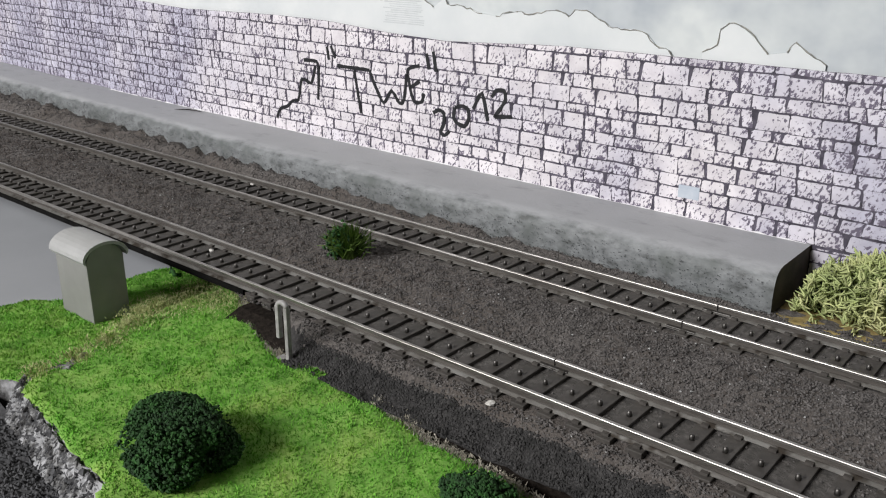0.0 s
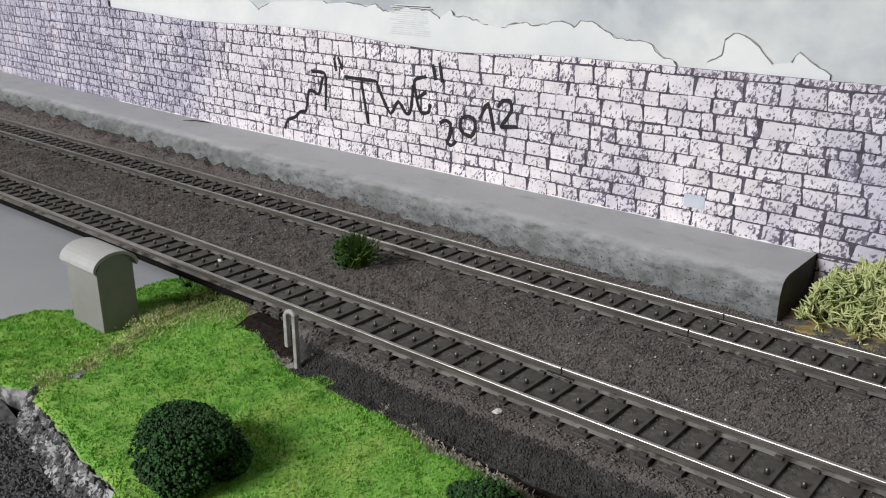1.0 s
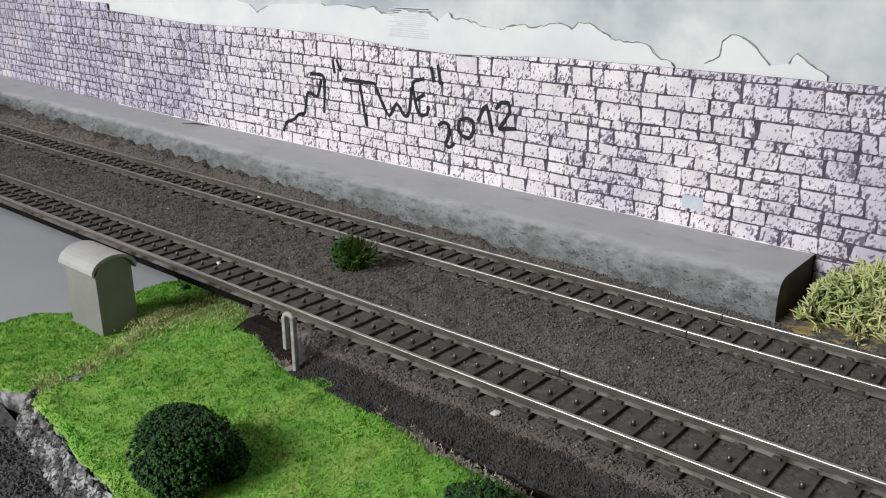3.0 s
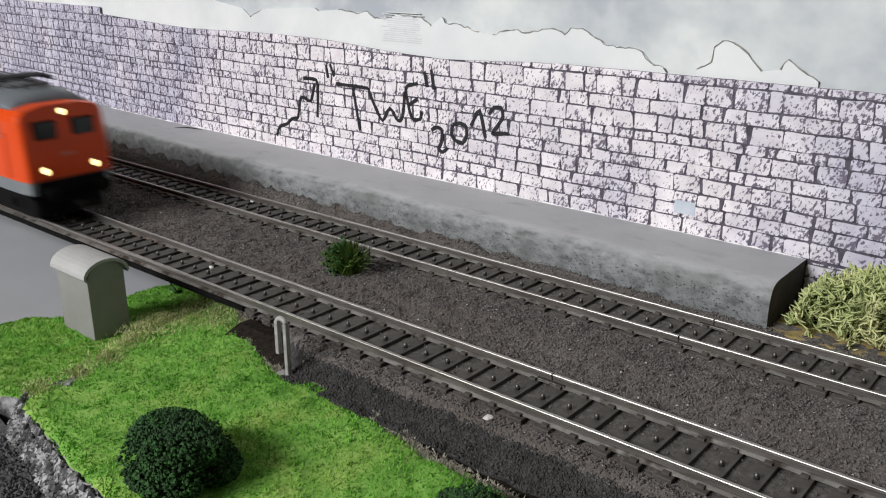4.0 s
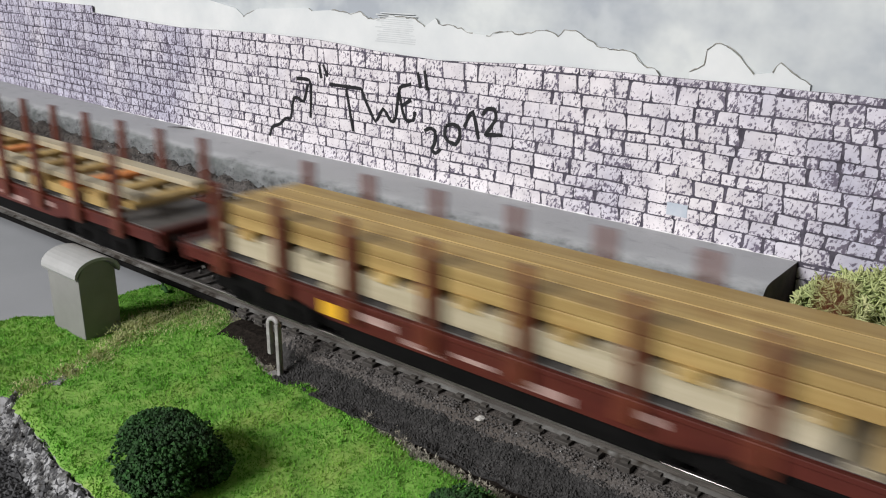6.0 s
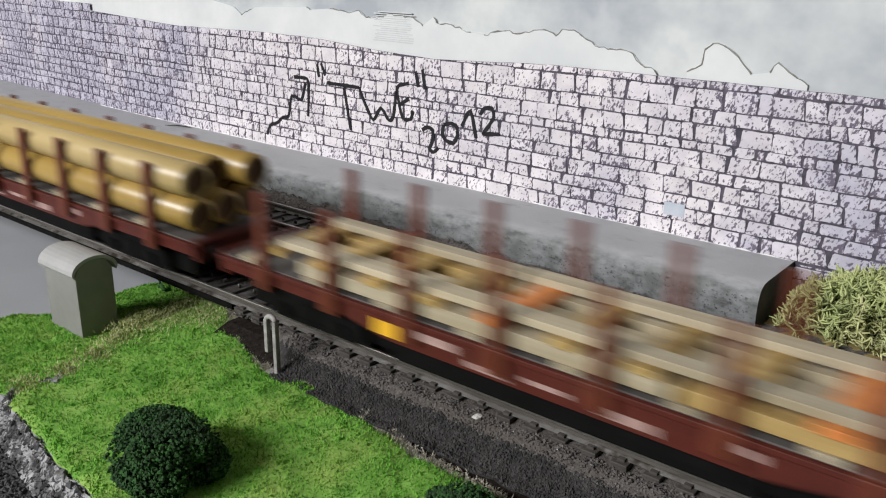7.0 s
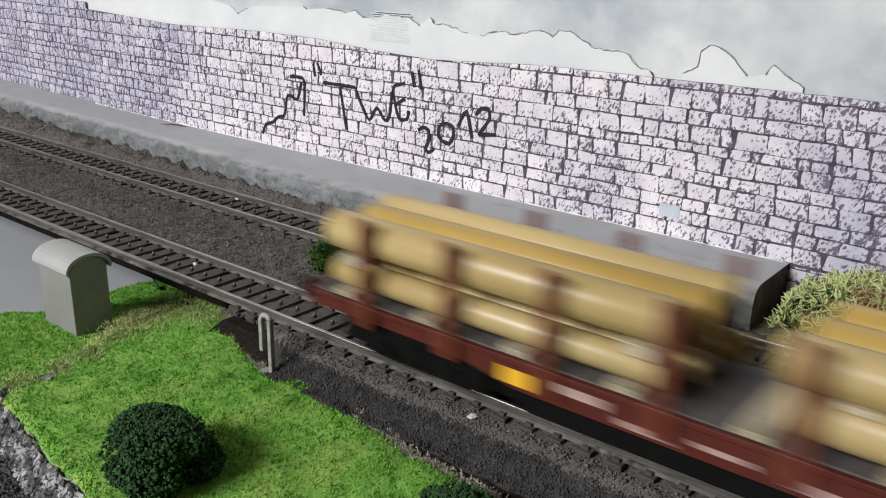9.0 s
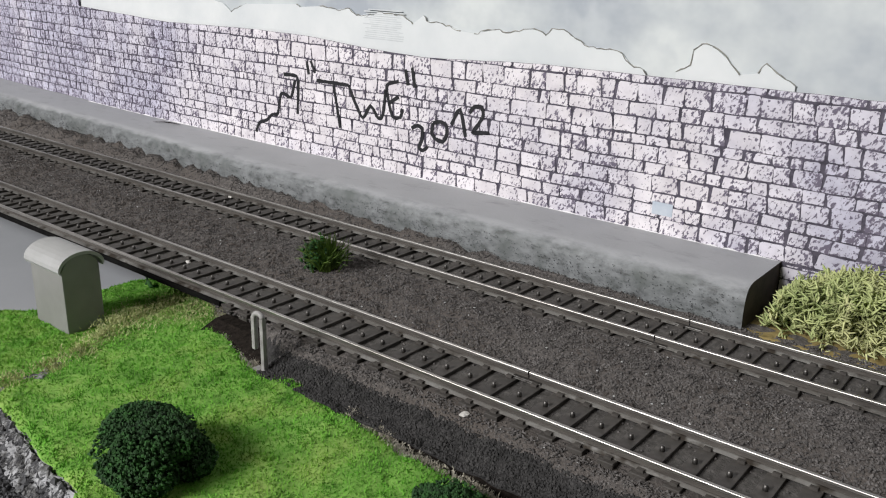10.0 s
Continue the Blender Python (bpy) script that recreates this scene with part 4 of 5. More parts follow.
# ---- plants and stones ----
def foam_bush(name, at, size, count, material, label, seed, chunk=0.0008):
    r = np.random.default_rng(seed)
    lobes = [(np.zeros(3), 0.86)]
    for k in range(11):
        d = r.normal(0, 1, 3)
        lobes.append((d / np.linalg.norm(d) * (0.6, 0.6, 0.45), r.uniform(0.36, 0.52)))

    def spot(g):
        c, rad = lobes[int(g.integers(len(lobes)))]
        d = g.normal(0, 1, 3)
        d /= np.linalg.norm(d)
        p = c + d * rad * g.uniform(0.75, 1.0)
        return p[0] * size[0], p[1] * size[1], max(-0.85, p[2]) * size[2]

    v, f = clumps(count, chunk, spot, r, 0.9)
    b = thing(name, label, "bush", at)
    raw_mesh("foliage", v, f, material, b)
    core = bmesh.new()
    bmesh.ops.create_icosphere(core, subdivisions=2, radius=0.6)
    for w in core.verts:
        w.co = Vector((w.co.x * size[0], w.co.y * size[1], w.co.z * size[2]))
    part("core", core, BUSH, b, smooth=True)
    return b


foam_bush("bush", (-0.0422, -0.0672, -0.0032), (0.0144, 0.0132, 0.0086), 19000, BUSH, "round dark green foam bush on the turf", 31, 0.00062)
foam_bush("bush", (0.0145, -0.0385, -0.0062), (0.0078, 0.0068, 0.0048), 6000, BUSH, "small dark green foam bush at the turf's edge", 32, 0.0006)


def tuft():
    t = thing("grass_tuft", "green spiky grass tuft between the tracks", "grass tuft", (-0.0905, 0.0292, -0.0022))
    r = random.Random(6)
    bm = bmesh.new()
    for _ in range(520):
        a, lean, l = r.uniform(0, 6.28), r.uniform(0.02, 0.95), r.uniform(0.006, 0.0115)
        b0 = Vector((r.gauss(0, 0.0017), r.gauss(0, 0.0017), 0.0))
        d = Vector((math.cos(a) * math.sin(lean), math.sin(a) * math.sin(lean), math.cos(lean)))
        tip = b0 + d * l + Vector((0, 0, 0.001)) - Vector((0, 0, 0.002 * lean))
        tip.z = max(tip.z, 0.0003)
        mid = b0 + d * l * 0.55 + Vector((0, 0, 0.0012))
        tube(bm, [b0, mid, tip], [0.00022, 0.0002, 0.00004], 3, caps=False)
    part("blade_mass", bm, TUFT, t)
    v, f = clumps(900, 0.0009, lambda g: (g.normal(-0.0022, 0.0017), g.normal(-0.0012, 0.0019), abs(g.normal(0.0042, 0.0022))), np.random.default_rng(2))
    raw_mesh("moss_clump", v, f, BUSH, t, "dark green mossy clump")


tuft()


def lichen():
    s = thing("lichen_shrub", "pale yellow-green lichen shrub beside the ledge's end", "shrub", (0.0505, 0.088, -0.004))
    r = random.Random(9)
    masses = [bmesh.new() for _ in range(6)]
    for _ in range(1800):
        p = Vector((r.gauss(0.004, 0.0115), r.gauss(-0.001, 0.005), r.uniform(0, 1) ** 0.8 * 0.0185))
        p.z *= 0.62 + 0.38 * min(1, max(0, (p.x + 0.016) / 0.016))
        p.x = max(p.x, -0.0175 + 0.4 * p.z)
        out = Vector((p.x * 0.4 + r.gauss(0, 0.006), -0.004 + r.gauss(0, 0.006), 0.004 + r.gauss(0, 0.005))).normalized()
        for fork in range(4):
            d = (out + Vector((r.gauss(0, 0.5), r.gauss(0, 0.5), r.gauss(0, 0.5)))).normalized()
            pts, q = [p.copy()], p.copy()
            curl = Vector((r.gauss(0, 0.5), r.gauss(0, 0.5), r.gauss(0, 0.5)))
            for _k in range(4):
                q = q + d * r.uniform(0.0006, 0.0011)
                d = (d + curl).normalized()
                q.y = min(q.y, 0.0105)
                q.z = max(q.z, 0.0003)
                pts.append(q.copy())
            tube(masses[min(5, max(0, int((p.x + 0.018) / 0.0075)))], pts, [0.0003, 0.00029, 0.00026, 0.00022, 0.00012], 4)
    for bm in masses:
        part("lichen_clump", bm, LICHEN, s, smooth=True)


lichen()
tagged(part("sandy_patch", loft(bmesh.new(), [[(x, 0.072, -0.006), (x, 0.0725, -0.0026), (x, 0.0965, -0.0022), (x, 0.0965, -0.006)] for x in (0.0292, 0.06, 0.12)]), SAND), "sandy brown ground under the shrub", "ground", kind="structure")


def weed():
    w = thing("weed", "small dark curled weed on the turf", "weed", (-0.1381, -0.0052, -0.0104))
    bm = bmesh.new()
    tube(bm, [(-0.002, 0, 0.0), (-0.0012, 0.0006, 0.001), (0.0005, 0, 0.0009), (0.002, -0.0006, 0.0006), (0.003, 0.0002, 0.0005)], [0.0003, 0.0006, 0.0008, 0.0007, 0.0002], 6)
    tube(bm, [(-0.0014, 0.0004, 0.0008), (-0.0026, 0.0012, 0.0018), (-0.0032, 0.0008, 0.0028)], [0.0004, 0.0004, 0.0002], 6)
    part("stem", bm, BUSH, w, smooth=True)


weed()


def twig():
    w = thing("twig", "thin dark twig lying on the grey ledge", "twig", (-0.2795, 0.1015, 0.0107))
    bm = bmesh.new()
    tube(bm, [(-0.0085, -0.0035, 0.0002), (-0.002, -0.0008, 0.0006), (0.003, 0.0008, 0.0005), (0.0075, 0.0015, 0.0003)], [0.0001, 0.0003, 0.0003, 0.0001], 6)
    part("stem", bm, SOIL, w)


twig()
for at, s, seed in (((-0.1284, 0.0038, -0.0021), 0.001, 71), ((-0.0015, -0.0138, -0.0032), 0.0011, 72), ((-0.1816, 0.0625, -0.0018), 0.0009, 73)):
    ob = part("pebble", rock_mesh(seed, s), PALE_STONE)
    ob.location = at
    ob.scale.z = 0.6
    tagged(ob, "small pale stone lying on the track", "stone", "stray pale stones")


# ---- the train ----
SPEED = 0.246
LOCO_AT, WAGON_AT, WAGON_STEP = -1.272, -1.4785, 0.2268
WHEELS = []


def mm(*v):
    return [a / 1000 for a in v]


def mbox(*dims, bevel=0.0):
    return boxes(*[tuple(a / 1000 for a in d) for d in dims], bevel=bevel / 1000)


def wheelset(parent, x, r):
    """Axle with two flanged wheels, centred on its axis so that it can roll."""
    bm = bmesh.new()
    tube(bm, [(0, -0.0125, 0), (0, 0.0125, 0)], 0.0009, 8)
    for s in (-1, 1):
        tube(bm, [(0, s * 0.0071, 0), (0, s * 0.0077, 0), (0, s * 0.0078, 0), (0, s * 0.0102, 0)], [r + 0.0009, r + 0.0009, r, r - 0.0001], 28)
        for k in range(6):
            a = k * math.pi / 3
            box(bm, 0.6 * r * math.cos(a) - 0.0005, 0.6 * r * math.cos(a) + 0.0005, s * 0.0105 - 0.0004, s * 0.0105 + 0.0004, 0.6 * r * math.sin(a) - 0.0005, 0.6 * r * math.sin(a) + 0.0005)
    ob = part("wheelset", bm, WHEEL, parent)
    ob.location = (x, 0, r)
    WHEELS.append((ob, r))
    return ob


def bogie(parent, x, base, r, material):
    """A bogie with side frames, axle boxes, springs and two rolling wheelsets."""
    bm = bmesh.new()
    h = base / 2
    for s in (-1, 1):
        y0, y1 = sorted((s * 0.0112, s * 0.0136))
        box(bm, -h - 0.006, h + 0.006, y0, y1, r - 0.0015, r + 0.0046, bevel=0.0004)
        for a in (-h, h):
            box(bm, a - 0.0026, a + 0.0026, y0, y1 + (0.0009 if s > 0 else 0), r - 0.0025, r + 0.003, bevel=0.0004)
            tube(bm, [(a, s * 0.0132, r), (a, s * 0.0149, r)], 0.0016, 10)
        tube(bm, [(0, s * 0.0125, r - 0.003), (0, s * 0.0125, r + 0.003)], 0.0019, 10)
        box(bm, -h - 0.008, -h - 0.0065, y0, y1, r - 0.002, r + 0.0035)
        box(bm, h + 0.0065, h + 0.008, y0, y1, r - 0.002, r + 0.0035)
    box(bm, -0.005, 0.005, -0.0115, 0.0115, r + 0.0015, r + 0.0055)
    ob = part("bogie", bm, material, parent)
    ob.location.x = x
    for a in (-h, h):
        wheelset(ob, a, r)
    return ob


def buffers(parent, x, s, z, y, material):
    for k in (-1, 1):
        bm = bmesh.new()
        tube(bm, [(x, k * y, z), (x + s * 0.003, k * y, z)], 0.0014, 12)
        tube(bm, [(x + s * 0.0028, k * y, z), (x + s * 0.0058, k * y, z)], 0.0009, 10)
        tube(bm, [(x + s * 0.0058, k * y, z), (x + s * 0.0064, k * y, z), (x + s * 0.0067, k * y, z)], [0.0026, 0.0026, 0.002], 16)
        part("buffer", bm, material, parent)


def coupler(parent, x, s):
    bm = boxes((min(x, x + s * 0.0115), max(x, x + s * 0.0115), -0.0014, 0.0014, 0.0062, 0.0082), bevel=0.0002)
    tube(bm, [(x + s * 0.010, -0.0035, 0.0085), (x + s * 0.0125, -0.002, 0.0085), (x + s * 0.0125, 0.002, 0.0085), (x + s * 0.010, 0.0035, 0.0085)], 0.0005, 6)
    part("coupler", bm, BLACK, parent)


def half_width(x):
    a = abs(x)
    return float(np.interp(a, [0, 64, 75, 79, 80.8, 81.5], [17.3, 17.3, 17.1, 16.6, 16.0, 15.2]))


def locomotive():
    e = thing("electric_locomotive", "bright red electric locomotive with grey roof and lit headlights", "locomotive", (LOCO_AT, 0, 0))
    bm = bmesh.new()
    secs = []
    for x in (-81.5, -80.8, -79, -75, -70, -64, -40, 0, 40, 64, 70, 75, 79, 80.8, 81.5):
        w = half_width(x)
        rake = max(0, abs(x) - 70) / 10.5
        secs.append([tuple(mm(x - math.copysign(2.2 * rake * max(0, (z - 26) / 18), x), y, z)) for y, z in
                     ((-w, 17), (-w - 0.1, 24), (-w, 31), (-w + 0.15, 38.5), (-w + 0.6, 40.6), (-w + 2.2, 42.2), (-w * 0.4, 43.6), (w * 0.4, 43.6), (w - 2.2, 42.2), (w - 0.6, 40.6), (w - 0.15, 38.5), (w, 31), (w + 0.1, 24), (w, 17))])
    body = part("body", loft(bm, secs), RED, e, "bright traffic-red body shell")
    # grey lower skirt
    bm = bmesh.new()
    secs = []
    for x in (-81.2, -79, -75, -64, 0, 64, 75, 79, 81.2):
        w = half_width(x) - 0.15
        low = 13.2 if abs(x) < 50 else 12.2
        secs.append([tuple(mm(x, y, z)) for y, z in ((-w, 17.02), (-w, 16), (-w + 0.2, low), (-w + 2, low), (w - 2, low), (w - 0.2, low), (w, 16), (w, 17.02))])
    part("skirt", loft(bm, secs), LOCO_GREY, e, "plain grey lower skirt")
    # roof
    bm = bmesh.new()
    secs = []
    for x in (-71.5, -69, -63, 0, 63, 69, 71.5):
        k = float(np.interp(abs(x), [0, 63, 69, 71.5], [1, 1, 0.72, 0.3]))
        w = 15.2
        secs.append([tuple(mm(x, y, z)) for y, z in ((-w, 42.0), (-w + 1.2, 42 + 2.1 * k), (-w + 4.5, 42.4 + 4.2 * k), (-5, 42.5 + 5.3 * k), (5, 42.5 + 5.3 * k), (w - 4.5, 42.4 + 4.2 * k), (w - 1.2, 42 + 2.1 * k), (w, 42.0))])
    part("roof", loft(bm, secs), ROOF_GREY, e, "grey ribbed roof", smooth=True)
    for x0, x1, y0, y1, h in ((-30, -12, -9, 9, 49.0), (8, 26, -8, 8, 48.8), (-6, 2, 3, 9, 49.4), (30, 34, -10, -4, 49.2), (-38, -35, 4, 10, 49.6)):
        part("roof_hatch", mbox((x0, x1, y0, y1, 45.5, h), bevel=0.4), ROOF_GREY, e)
    for x0, x1 in ((-31, -14), (-12, 6), (12, 29)):
        part("roof_panel", loft(bmesh.new(), [[tuple(mm(x, y, z + dz)) for y, z, dz in ((-10.4, 46.7, -0.4), (-10.4, 46.7, 0.35), (-5.2, 47.8, 0.35), (-5.2, 47.8, -0.4))] for x in (x0, x1)]), ROOF_LIGHT, e, "light grey removable roof panel")
    for y in (-3.5, 6):
        bm = bmesh.new()
        tube(bm, [tuple(mm(x, y, 49.8)) for x in (-44, -15, 15, 44)], 0.0003, 6)
        for x in (-40, -20, 0, 20, 40):
            tube(bm, [tuple(mm(x, y, 46.5)), tuple(mm(x, y, 50.2))], 0.0007, 8)
        part("roof_cable", bm, PANTO, e, "dark roof conductor on insulators")
    for x in (-48, 48):
        pantograph(e, x)
    # side window band with panes
    for s in (-1, 1):
        y = s * 17.25
        a, b = sorted((y, y + s * 0.28))
        band = part("window_band", mbox((-58, 50.6, a, b, 31.4, 38.4), bevel=0.1), LOCO_GREY, e, "grey side window band")
        edges = np.linspace(-56.8, 49.4, 9)
        for i, (p, q) in enumerate(zip(edges, edges[1:])):
            c, d = sorted((y + s * 0.2, y + s * 0.4))
            part("pane", mbox((p + 0.9, q - 0.9, c, d, 32.4, 37.6), bevel=0.1), GLASS_DARK if i in (3, 5) else LOUVRE, band)
        for x in (-63.5, 62.5):
            c, d = sorted((s * 16.9, s * 17.45))
            cab = part("cab_window", mbox((x - 3.6, x + 3.6, c, d, 32.0, 37.6), bevel=0.15), LOCO_GREY, e)
            c, d = sorted((s * 17.3, s * 17.52))
            part("pane", mbox((x - 2.9, x + 2.9, c, d, 32.7, 37.0), bevel=0.1), CAB_PANE, cab)
        for x in (-70.5, 70.5):
            bm = bmesh.new()
            for dz in (18, 34):
                tube(bm, [tuple(mm(x, s * 16.6, dz)), tuple(mm(x, s * 17.9, dz))], 0.0002, 5)
            tube(bm, [tuple(mm(x, s * 17.8, 18)), tuple(mm(x, s * 17.8, 34))], 0.00022, 6)
            part("handrail", bm, RED, e)
        part("number_bar", mbox((-24, -12, *sorted((s * 17.22, s * 17.36)), 14.2, 15.6)), PRINT, e, "pale lettering bar")
    # ends
    for s in (-1, 1):
        for y in (-7.2, 7.2):
            x0, x1 = sorted((s * 77.4, s * 80.7))
            win = part("front_window", mbox((x0, x1, y - 4.4, y + 4.4, 31.0, 38.2), bevel=0.5), BLACK, e, "dark windscreen")
            x0, x1 = sorted((s * 78.4, s * 80.9))
            part("pane", mbox((x0, x1, y - 3.7, y + 3.7, 31.8, 37.5), bevel=0.3), GLASS_DARK, win)
        for y, z, rad in ((-9.6, 20.4, 1.15), (9.6, 20.4, 1.15), (0, 40.9, 1.05)):
            x = 81.3 if z < 30 else 79.6
            bm = bmesh.new()
            tube(bm, [tuple(mm(s * (x - 2), y, z)), tuple(mm(s * (x + 0.5), y, z))], (rad + 0.5) / 1000, 18)
            ring = part("headlight", bm, LOCO_GREY, e)
            bm = bmesh.new()
            tube(bm, [tuple(mm(s * (x + 0.3), y, z)), tuple(mm(s * (x + 0.8), y, z)), tuple(mm(s * (x + 1.0), y, z))], [rad / 1000, rad / 1000, rad / 1500], 18)
            part("lens", bm, LAMP_ON if s > 0 else CAB_PANE, ring, "lit warm white lens" if s > 0 else "")
        x0, x1 = sorted((s * 76, s * 81.9))
        part("buffer_beam", mbox((x0, x1, -13, 13, 11.2, 16.8), bevel=0.4), BLACK, e)
        x0, x1 = sorted((s * 80, s * 81.75))
        part("number_bar", mbox((x0, x1 - 0.3 * (s > 0), -3, 3, 25, 26.2), bevel=0.1), RED_DULL, e, "faded number bar")
        buffers(e, s * 0.0805, s, 0.0125, 0.0098, BLACK)
        coupler(e, s * 0.079, s)
    # Boxes reach low and wide to stand in for the shade underneath as well.
    part("underframe", mbox((-77, 77, -13.2, 13.2, 2.2, 13.4), (-77, 77, -14.6, 14.6, 9.6, 13.4), bevel=0.4), BLACK, e, "black underframe")
    part("transformer_box", mbox((-22, 22, -14.4, 14.4, 1.6, 9.8), bevel=0.5), BLACK, e)
    for s in (-1, 1):
        x0, x1 = sorted((s * 66, s * 78))
        part("rail_guard", mbox((x0, x1, -12.5, 12.5, 2.4, 9.6), bevel=0.5), BLACK, e)
    for x in (-44, 44):
        bogie(e, x / 1000, 0.036, 0.0066, BLACK)
    return e


def pantograph(parent, x):
    """A folded diamond pantograph on its insulators."""
    s = 1 if x > 0 else -1
    P = lambda a, b, c: tuple(mm(x + a * s, b, c))
    bm = bmesh.new()
    for b in (-6, 6):
        tube(bm, [P(-10, b, 47.9), P(10, b, 47.9)], 0.0007, 6)
    for a in (-9, 9):
        tube(bm, [P(a, -6, 47.9), P(a, 6, 47.9)], 0.0006, 6)
    box(bm, *mm(*sorted((x - 13, x + 13)), -8, 8, 45.5, 47.0), bevel=0.0004)
    base = part("pantograph", bm, PANTO, parent, "dark folded diamond pantograph")
    for a in (-9, 9):
        for b in (-6, 6):
            bm = bmesh.new()
            tube(bm, [P(a, b, 45.2), P(a, b, 46.6), P(a, b, 47.8)], [0.0011, 0.0007, 0.0011], 10)
            part("insulator", bm, PANTO, base)
    for k in (-1, 1):
        for b in (-6, 6):
            bm = bmesh.new()
            tube(bm, [P(-9 * k, b, 48.1), P(15 * k, b * 0.8, 48.9), P(0, b * 0.55, 50.2)], 0.0005, 6)
            part("arm", bm, PANTO, base)
        bm = bmesh.new()
        tube(bm, [P(15 * k, -5.4, 48.9), P(15 * k, 5.4, 48.9)], 0.0006, 6)
        part("knee_bar", bm, PANTO, base)
        bm = bmesh.new()
        tube(bm, [P(2.2 * k, -13, 49.2), P(2.2 * k, -9, 50.8), P(2.2 * k, 9, 50.8), P(2.2 * k, 13, 49.2)], 0.0008, 8)
        part("collector_bar", bm, PANTO, base)


def wagon(n):
    w = thing("stake_wagon", ("brown-red stake wagon carrying stacked sawn beams", "brown-red stake wagon carrying a low layer of planks", "brown-red stake wagon carrying large yellow logs", "brown-red stake wagon carrying two bundles of yellow logs")[n],
              "freight wagon", (WAGON_AT - n * WAGON_STEP, 0, 0), group="stake wagons of the train")
    for s in (-1, 1):
        a, b = sorted((s * 14.2, s * 15.4))
        bm = bmesh.new()
        prof = [(-107, 15.2), (-107, 11.6), (-62, 11.2), (-44, 8.2), (44, 8.2), (62, 11.2), (107, 11.6), (107, 15.2)]
        loft(bm, [[tuple(mm(x, y, z)) for x, z in prof] for y in (a, b)])
        part("side_sill", bm, WAGON, w, "red-brown fish-belly side sill")
        a, b = sorted((s * 15.2, s * 16.1))
        part("sill_flange", mbox((-107, 107, a, b, 14.2, 15.4), bevel=0.15), WAGON, w)
        for x0, x1, z0, z1, m in ((-48, -41, 9.2, 12.8, YELLOW), (-36, -24, 11.2, 13.2, PRINT), (-20, -10, 9.0, 10.4, PRINT), (-5, 5, 10.3, 11.4, PRINT), (12, 24, 9.2, 11.2, PRINT), (38, 44, 11.6, 13.4, PRINT)):
            a, b = sorted((s * 15.35, s * 15.55))
            part("plate" if m is YELLOW else "lettering_bar", mbox((x0, x1, a, b, z0, z1)), m, w, "yellow marking plate" if m is YELLOW else "pale lettering bar")
        for i in range(8):
            x = 0.4 - 87.5 + 25 * i
            a, b = sorted((s * 15.7, s * 17.4))
            bm = mbox((x - 1.5, x + 1.5, a, b, 14.0, 36.9), bevel=0.25)
            c, d = sorted((s * 15.2, s * 17.9))
            box(bm, *mm(x - 2.1, x + 2.1, c, d, 10.8, 16.6), bevel=0.0003)
            part("stake", bm, STAKE, w)
    part("floor", mbox((-107, 107, -14.4, 14.4, 14.0, 15.6), bevel=0.2), DECK_GREY, w, "dark grey wagon floor")
    for s in (-1, 1):
        x0, x1 = sorted((s * 105.5, s * 108))
        part("head_stock", mbox((x0, x1, -14.6, 14.6, 9.8, 16.2), bevel=0.3), WAGON, w)
        buffers(w, s * 0.1075, s, 0.0125, 0.0098, BLACK)
        coupler(w, s * 0.104, s)
    for i in range(8):
        x = 0.4 - 87.5 + 25 * i
        part("bearer", mbox((x - 11.0, x - 6.4, -15.0, 14.6, 15.6, 17.0), bevel=0.15), TIMBER_GREY, w, "pale wooden bearer")
    # Black boxes close the open underside, standing in for the shade there.
    part("underframe", mbox((-100, 100, -11.0, 11.0, 3.0, 13.8), (-46, 46, -13.0, 13.0, 2.4, 8.4), bevel=0.5), BLACK, w, "black underframe filled out for the shade below")
    for x in (-72, 72):
        # Solid block added across each bogie to keep it as dark as shade.
        part("bogie_bolster", mbox((x - 17, x + 17, -13.4, 13.4, 2.6, 13.8), bevel=0.4), BLACK, w)
        bogie(w, x / 1000, 0.021, 0.0056, BLACK)
    (load_beams, load_planks, load_logs, load_bundles)[n](w)
    return w


def load_beams(w):
    """Sawn beams: a pale lower tier, short cross pieces and a golden upper tier."""
    r = random.Random(51)
    def tier(z, h, widths, x0, x1, mat, name):
        y = -14.2
        for k in widths:
            a, b = x0 + r.uniform(-3, 3), x1 + r.uniform(-4, 4)
            part(name, mbox((a, b, y + 0.15, y + k - 0.15, z, z + h), bevel=0.25), mat, w)
            y += k
    tier(17.0, 5.6, (7.1, 7.1, 7.1, 7.1), -92, 74, TIMBER_GREY, "beam")
    for y in (-14.6, -7.2, -0.2, 7.2):
        part("block", mbox((80 + r.uniform(-2, 1), 92 + r.uniform(-3, 3), y, y + 6.2, 17.0, 21.6 + r.uniform(-0.8, 0.6)), bevel=0.3), TIMBER, w)
    for x in np.arange(-80, 84, 12.5):
        part("spacer", mbox((x, x + 4.5 + r.uniform(-1, 2), -15.3, 14.4, 22.4 + r.uniform(-0.4, 0), 24.9 + r.uniform(-0.3, 0.3)), bevel=0.2), TIMBER if r.random() < 0.7 else TIMBER_GREY, w)
    tier(24.8, 3.2, (5.7,) * 5, -94, 98, TIMBER, "beam")
    tier(28.1, 2.8, (6.9, 7.0, 6.9, 7.0), -90, 96, TIMBER, "beam")


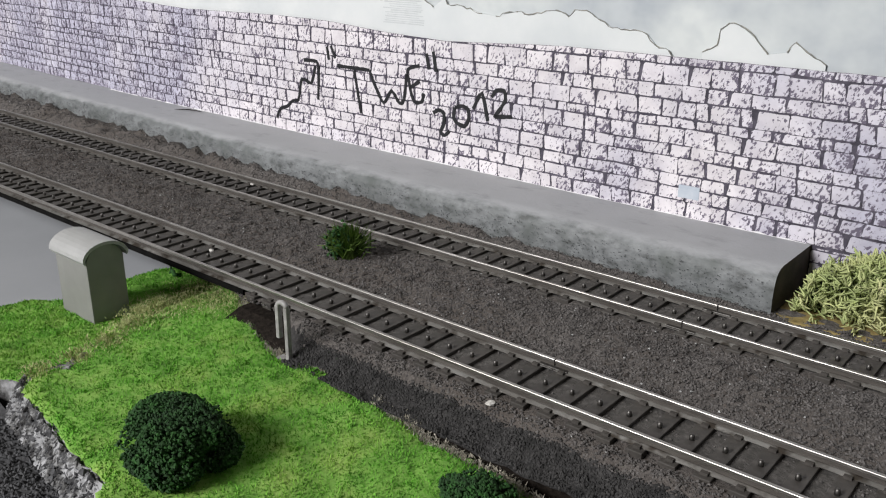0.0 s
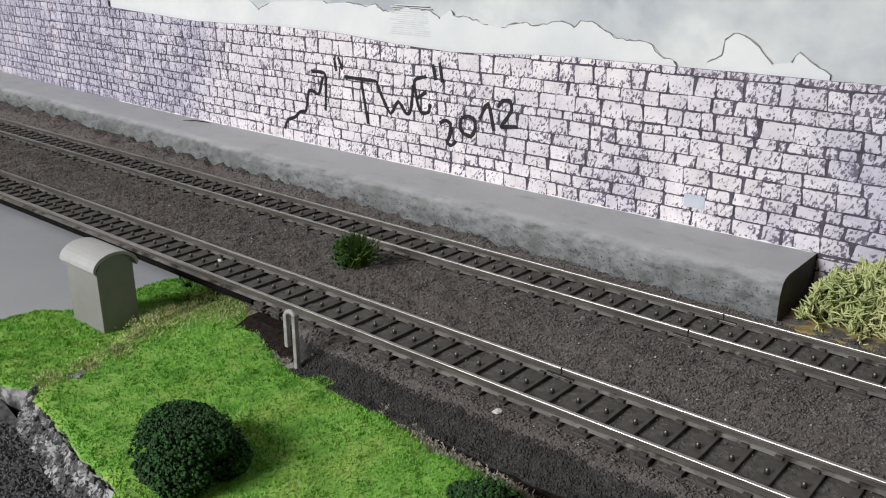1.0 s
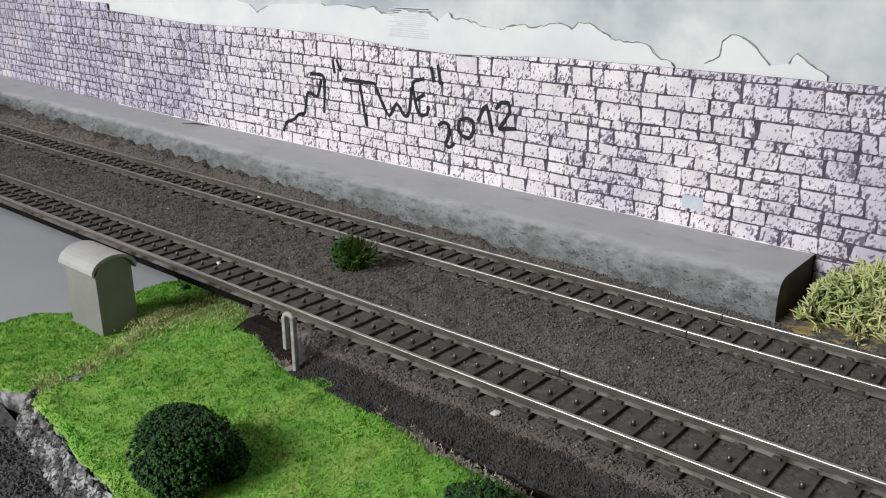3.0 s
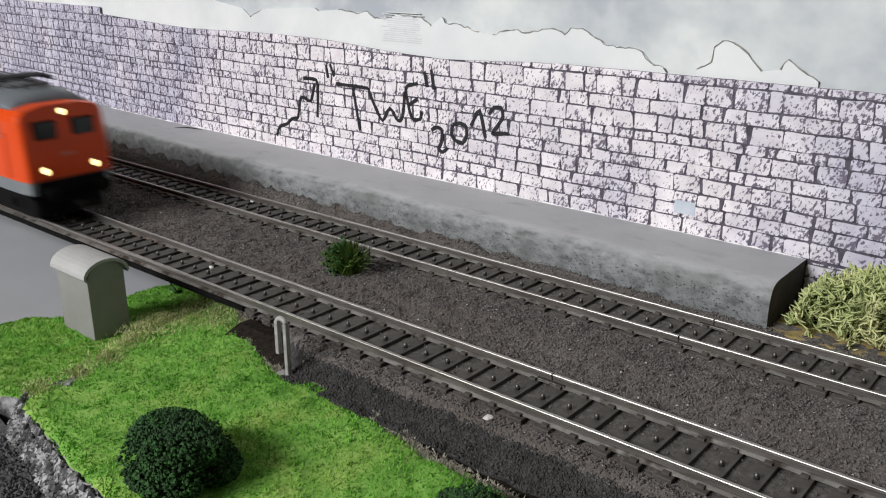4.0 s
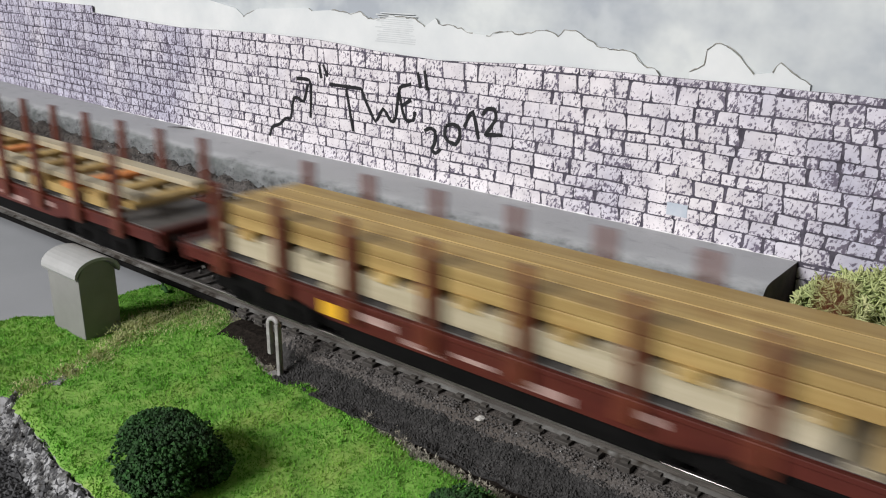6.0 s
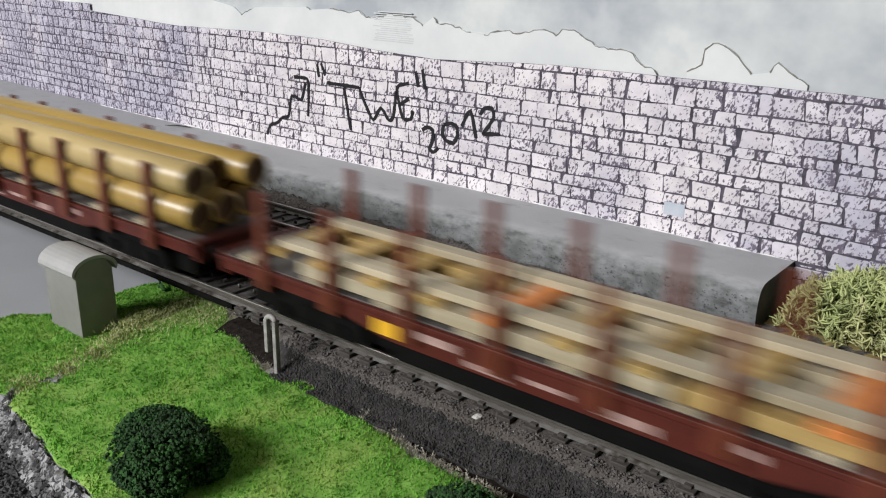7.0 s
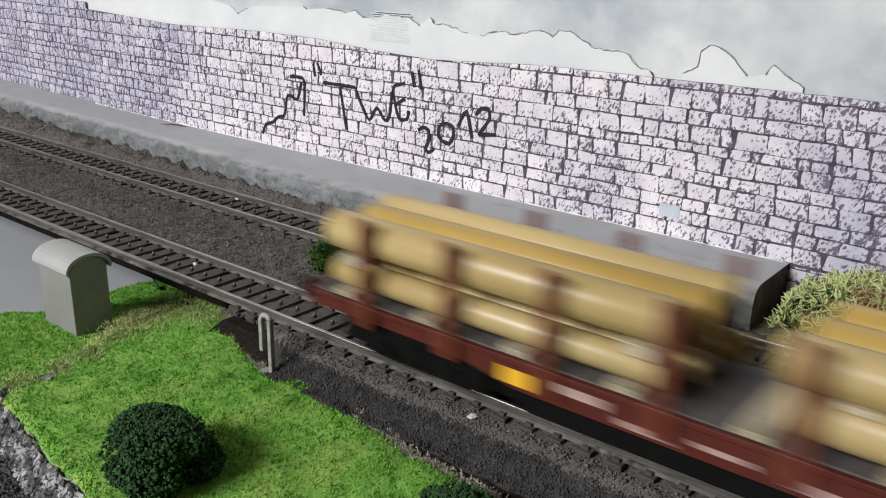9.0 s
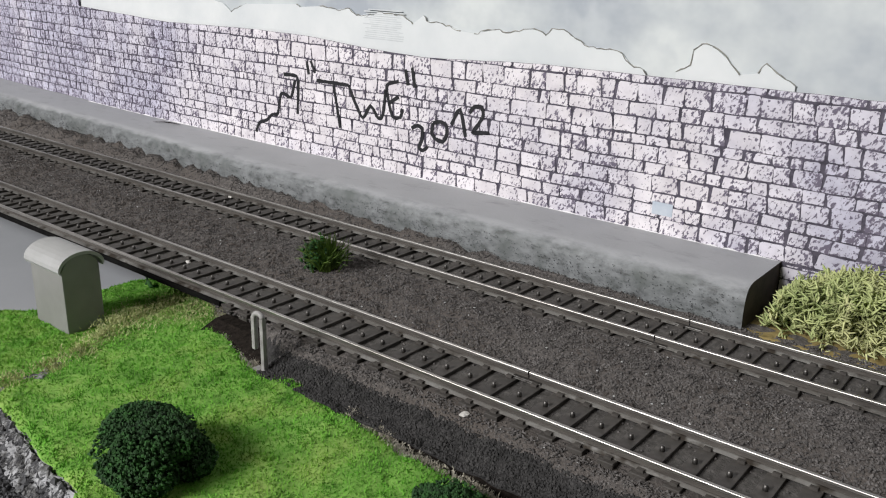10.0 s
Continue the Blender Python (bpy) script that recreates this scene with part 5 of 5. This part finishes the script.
def load_planks(w):
    """Loose planks in two thin layers with cross blocks between and open gaps."""
    r = random.Random(52)
    for z, h, ys in ((17.0, 3.2, (-14.4, -1.5, 8.4)), (22.0, 1.8, (-13.0, 8.8))):
        for y in ys:
            a = -97 + r.uniform(0, 22) * (r.random() < 0.5)
            c = 95 - r.uniform(0, 26) * (r.random() < 0.5)
            cut = r.uniform(-30, 30)
            for p, q in ((a, cut - 1), (cut + 1, c)):
                part("plank", mbox((p, q, y, y + r.choice((4.4, 5.2)), z + r.uniform(-0.2, 0.1), z + h), bevel=0.2), TIMBER_GREY if r.random() < 0.75 else TIMBER, w)
    for i, x in enumerate(np.arange(-88, 88, 17.5)):
        part("spacer", mbox((x, x + 6.5, -15.1, 14.4, 20.2, 22.0), bevel=0.2), ORANGE_WOOD if i in (4, 8) else TIMBER, w)


def log(w, x0, x1, y, z, r, mat):
    bm = bmesh.new()
    n = 20
    tube(bm, [tuple(mm(x, y, z)) for x in (x0, x0 + 0.05, x0 + 0.4, x1 - 0.4, x1 - 0.05, x1)], [(r - 1.3) / 1000, (r - 0.3) / 1000, r / 1000, r / 1000, (r - 0.3) / 1000, (r - 1.3) / 1000], n, caps=False)
    ob = part("log", bm, mat, w, smooth=True)
    # Dark plug and lining put the hollow's inner shade into the colour.
    bm = bmesh.new()
    tube(bm, [tuple(mm(x0 + 1.2, y, z)), tuple(mm(x1 - 1.2, y, z))], (r - 1.28) / 1000, n)
    tube(bm, [tuple(mm(x0, y, z)), tuple(mm(x0 + 1.3, y, z))], (r - 1.3) / 1000, n, caps=False)
    tube(bm, [tuple(mm(x1 - 1.3, y, z)), tuple(mm(x1, y, z))], (r - 1.3) / 1000, n, caps=False)
    part("core", bm, LOG_END, ob, "dark disc for shade in the hollow log end")


def load_logs(w):
    r = random.Random(53)
    for z, rad, ys in ((22.3, 5.2, (-10.0, 0.3, 10.2)), (32.2, 5.2, (-9.9, 0.2, 10.1))):
        for y in ys:
            log(w, -92 + r.uniform(-3, 4), 101 + r.uniform(-4, 4), y, z, rad, PIPE if (z < 30 or y > 0) else PIPE_PALE)


def load_bundles(w):
    r = random.Random(54)
    for a, b in ((-104.5, -9), (10, 99)):
        back = a < 0
        for z, rad, ys in ((20.4, 3.3, (-10.6, -3.6, 3.4, 10.4)) if back else (21.8, 4.7, (-10.2, -0.6, 9.6)), (30.6, 4.7, (-10.0, -0.3, 9.8))):
            for y in ys:
                log(w, a + r.uniform(-3, 4), b + r.uniform(-4, 3), y, z, rad, PIPE_PALE if y < -5 and (z > 25 or back) else r.choice((PIPE, PIPE_PALE)))
        for x in (a + 8, b - 12):
            part("spacer", mbox((x, x + 5, -14.4, 14.4, 23.6 if back else 25.7, 26.2 if back else 27.0), bevel=0.2), TIMBER_GREY, w)


RED_DULL = surface("faded_red", ((0.3, (0.5, 0.1, 0.05)), (0.7, (0.6, 0.16, 0.1))), 200, rough=0.5)
ORANGE_WOOD = surface("orange_stained_wood", ((0.3, (0.5, 0.15, 0.03)), (0.7, (0.65, 0.24, 0.06))), 260, rough=0.6)
LOUVRE = surface("grey_louvre", ((0.3, (0.045, 0.052, 0.055)), (0.7, (0.09, 0.098, 0.1))), 90, rough=0.35)
CAB_PANE = surface("cab_pane", ((0.3, (0.3, 0.16, 0.09)), (0.7, (0.38, 0.24, 0.16))), 80, rough=0.2)
TRAIN = [locomotive()] + [wagon(n) for n in range(4)]

# ---- the printed stones, last ----
stones(wall, -0.372, 0.2, wall_top, 0.0, 91)
stones(wall, 0.0295, 0.2, lambda x: 0.0098, 0.0, 93, -0.0045)
stones(wall_b, -0.75, -0.374, lambda x: 0.0672, 0.0016, 92)


tint = surface("blue_tinted_print", ((0.3, (0.4, 0.46, 0.54)), (0.7, (0.54, 0.58, 0.64))), 200, rough=0.62)
part("stone", boxes((-0.0139, -0.0068, wall_y(-0.01) - 0.00032, wall_y(-0.01) - 0.0001, 0.0166, 0.0208), bevel=0.0001), tint, wall, "pale blue tinted printed stone")


def motions():
    """The train rolls past at an even speed; its wheels turn with it."""
    for ob in TRAIN:
        x = ob.location.x
        walk(ob, [(t / 2, pose(x + SPEED * t / 2, 0, 0)) for t in range(21)])
    for ob, r in WHEELS:
        x = ob.location.x
        turn = math.degrees(SPEED / r) / FPS
        walk(ob, [(k / FPS, pose(x, 0, r, 0, turn * k, 0)) for k in range(10 * FPS + 1)])


motions()
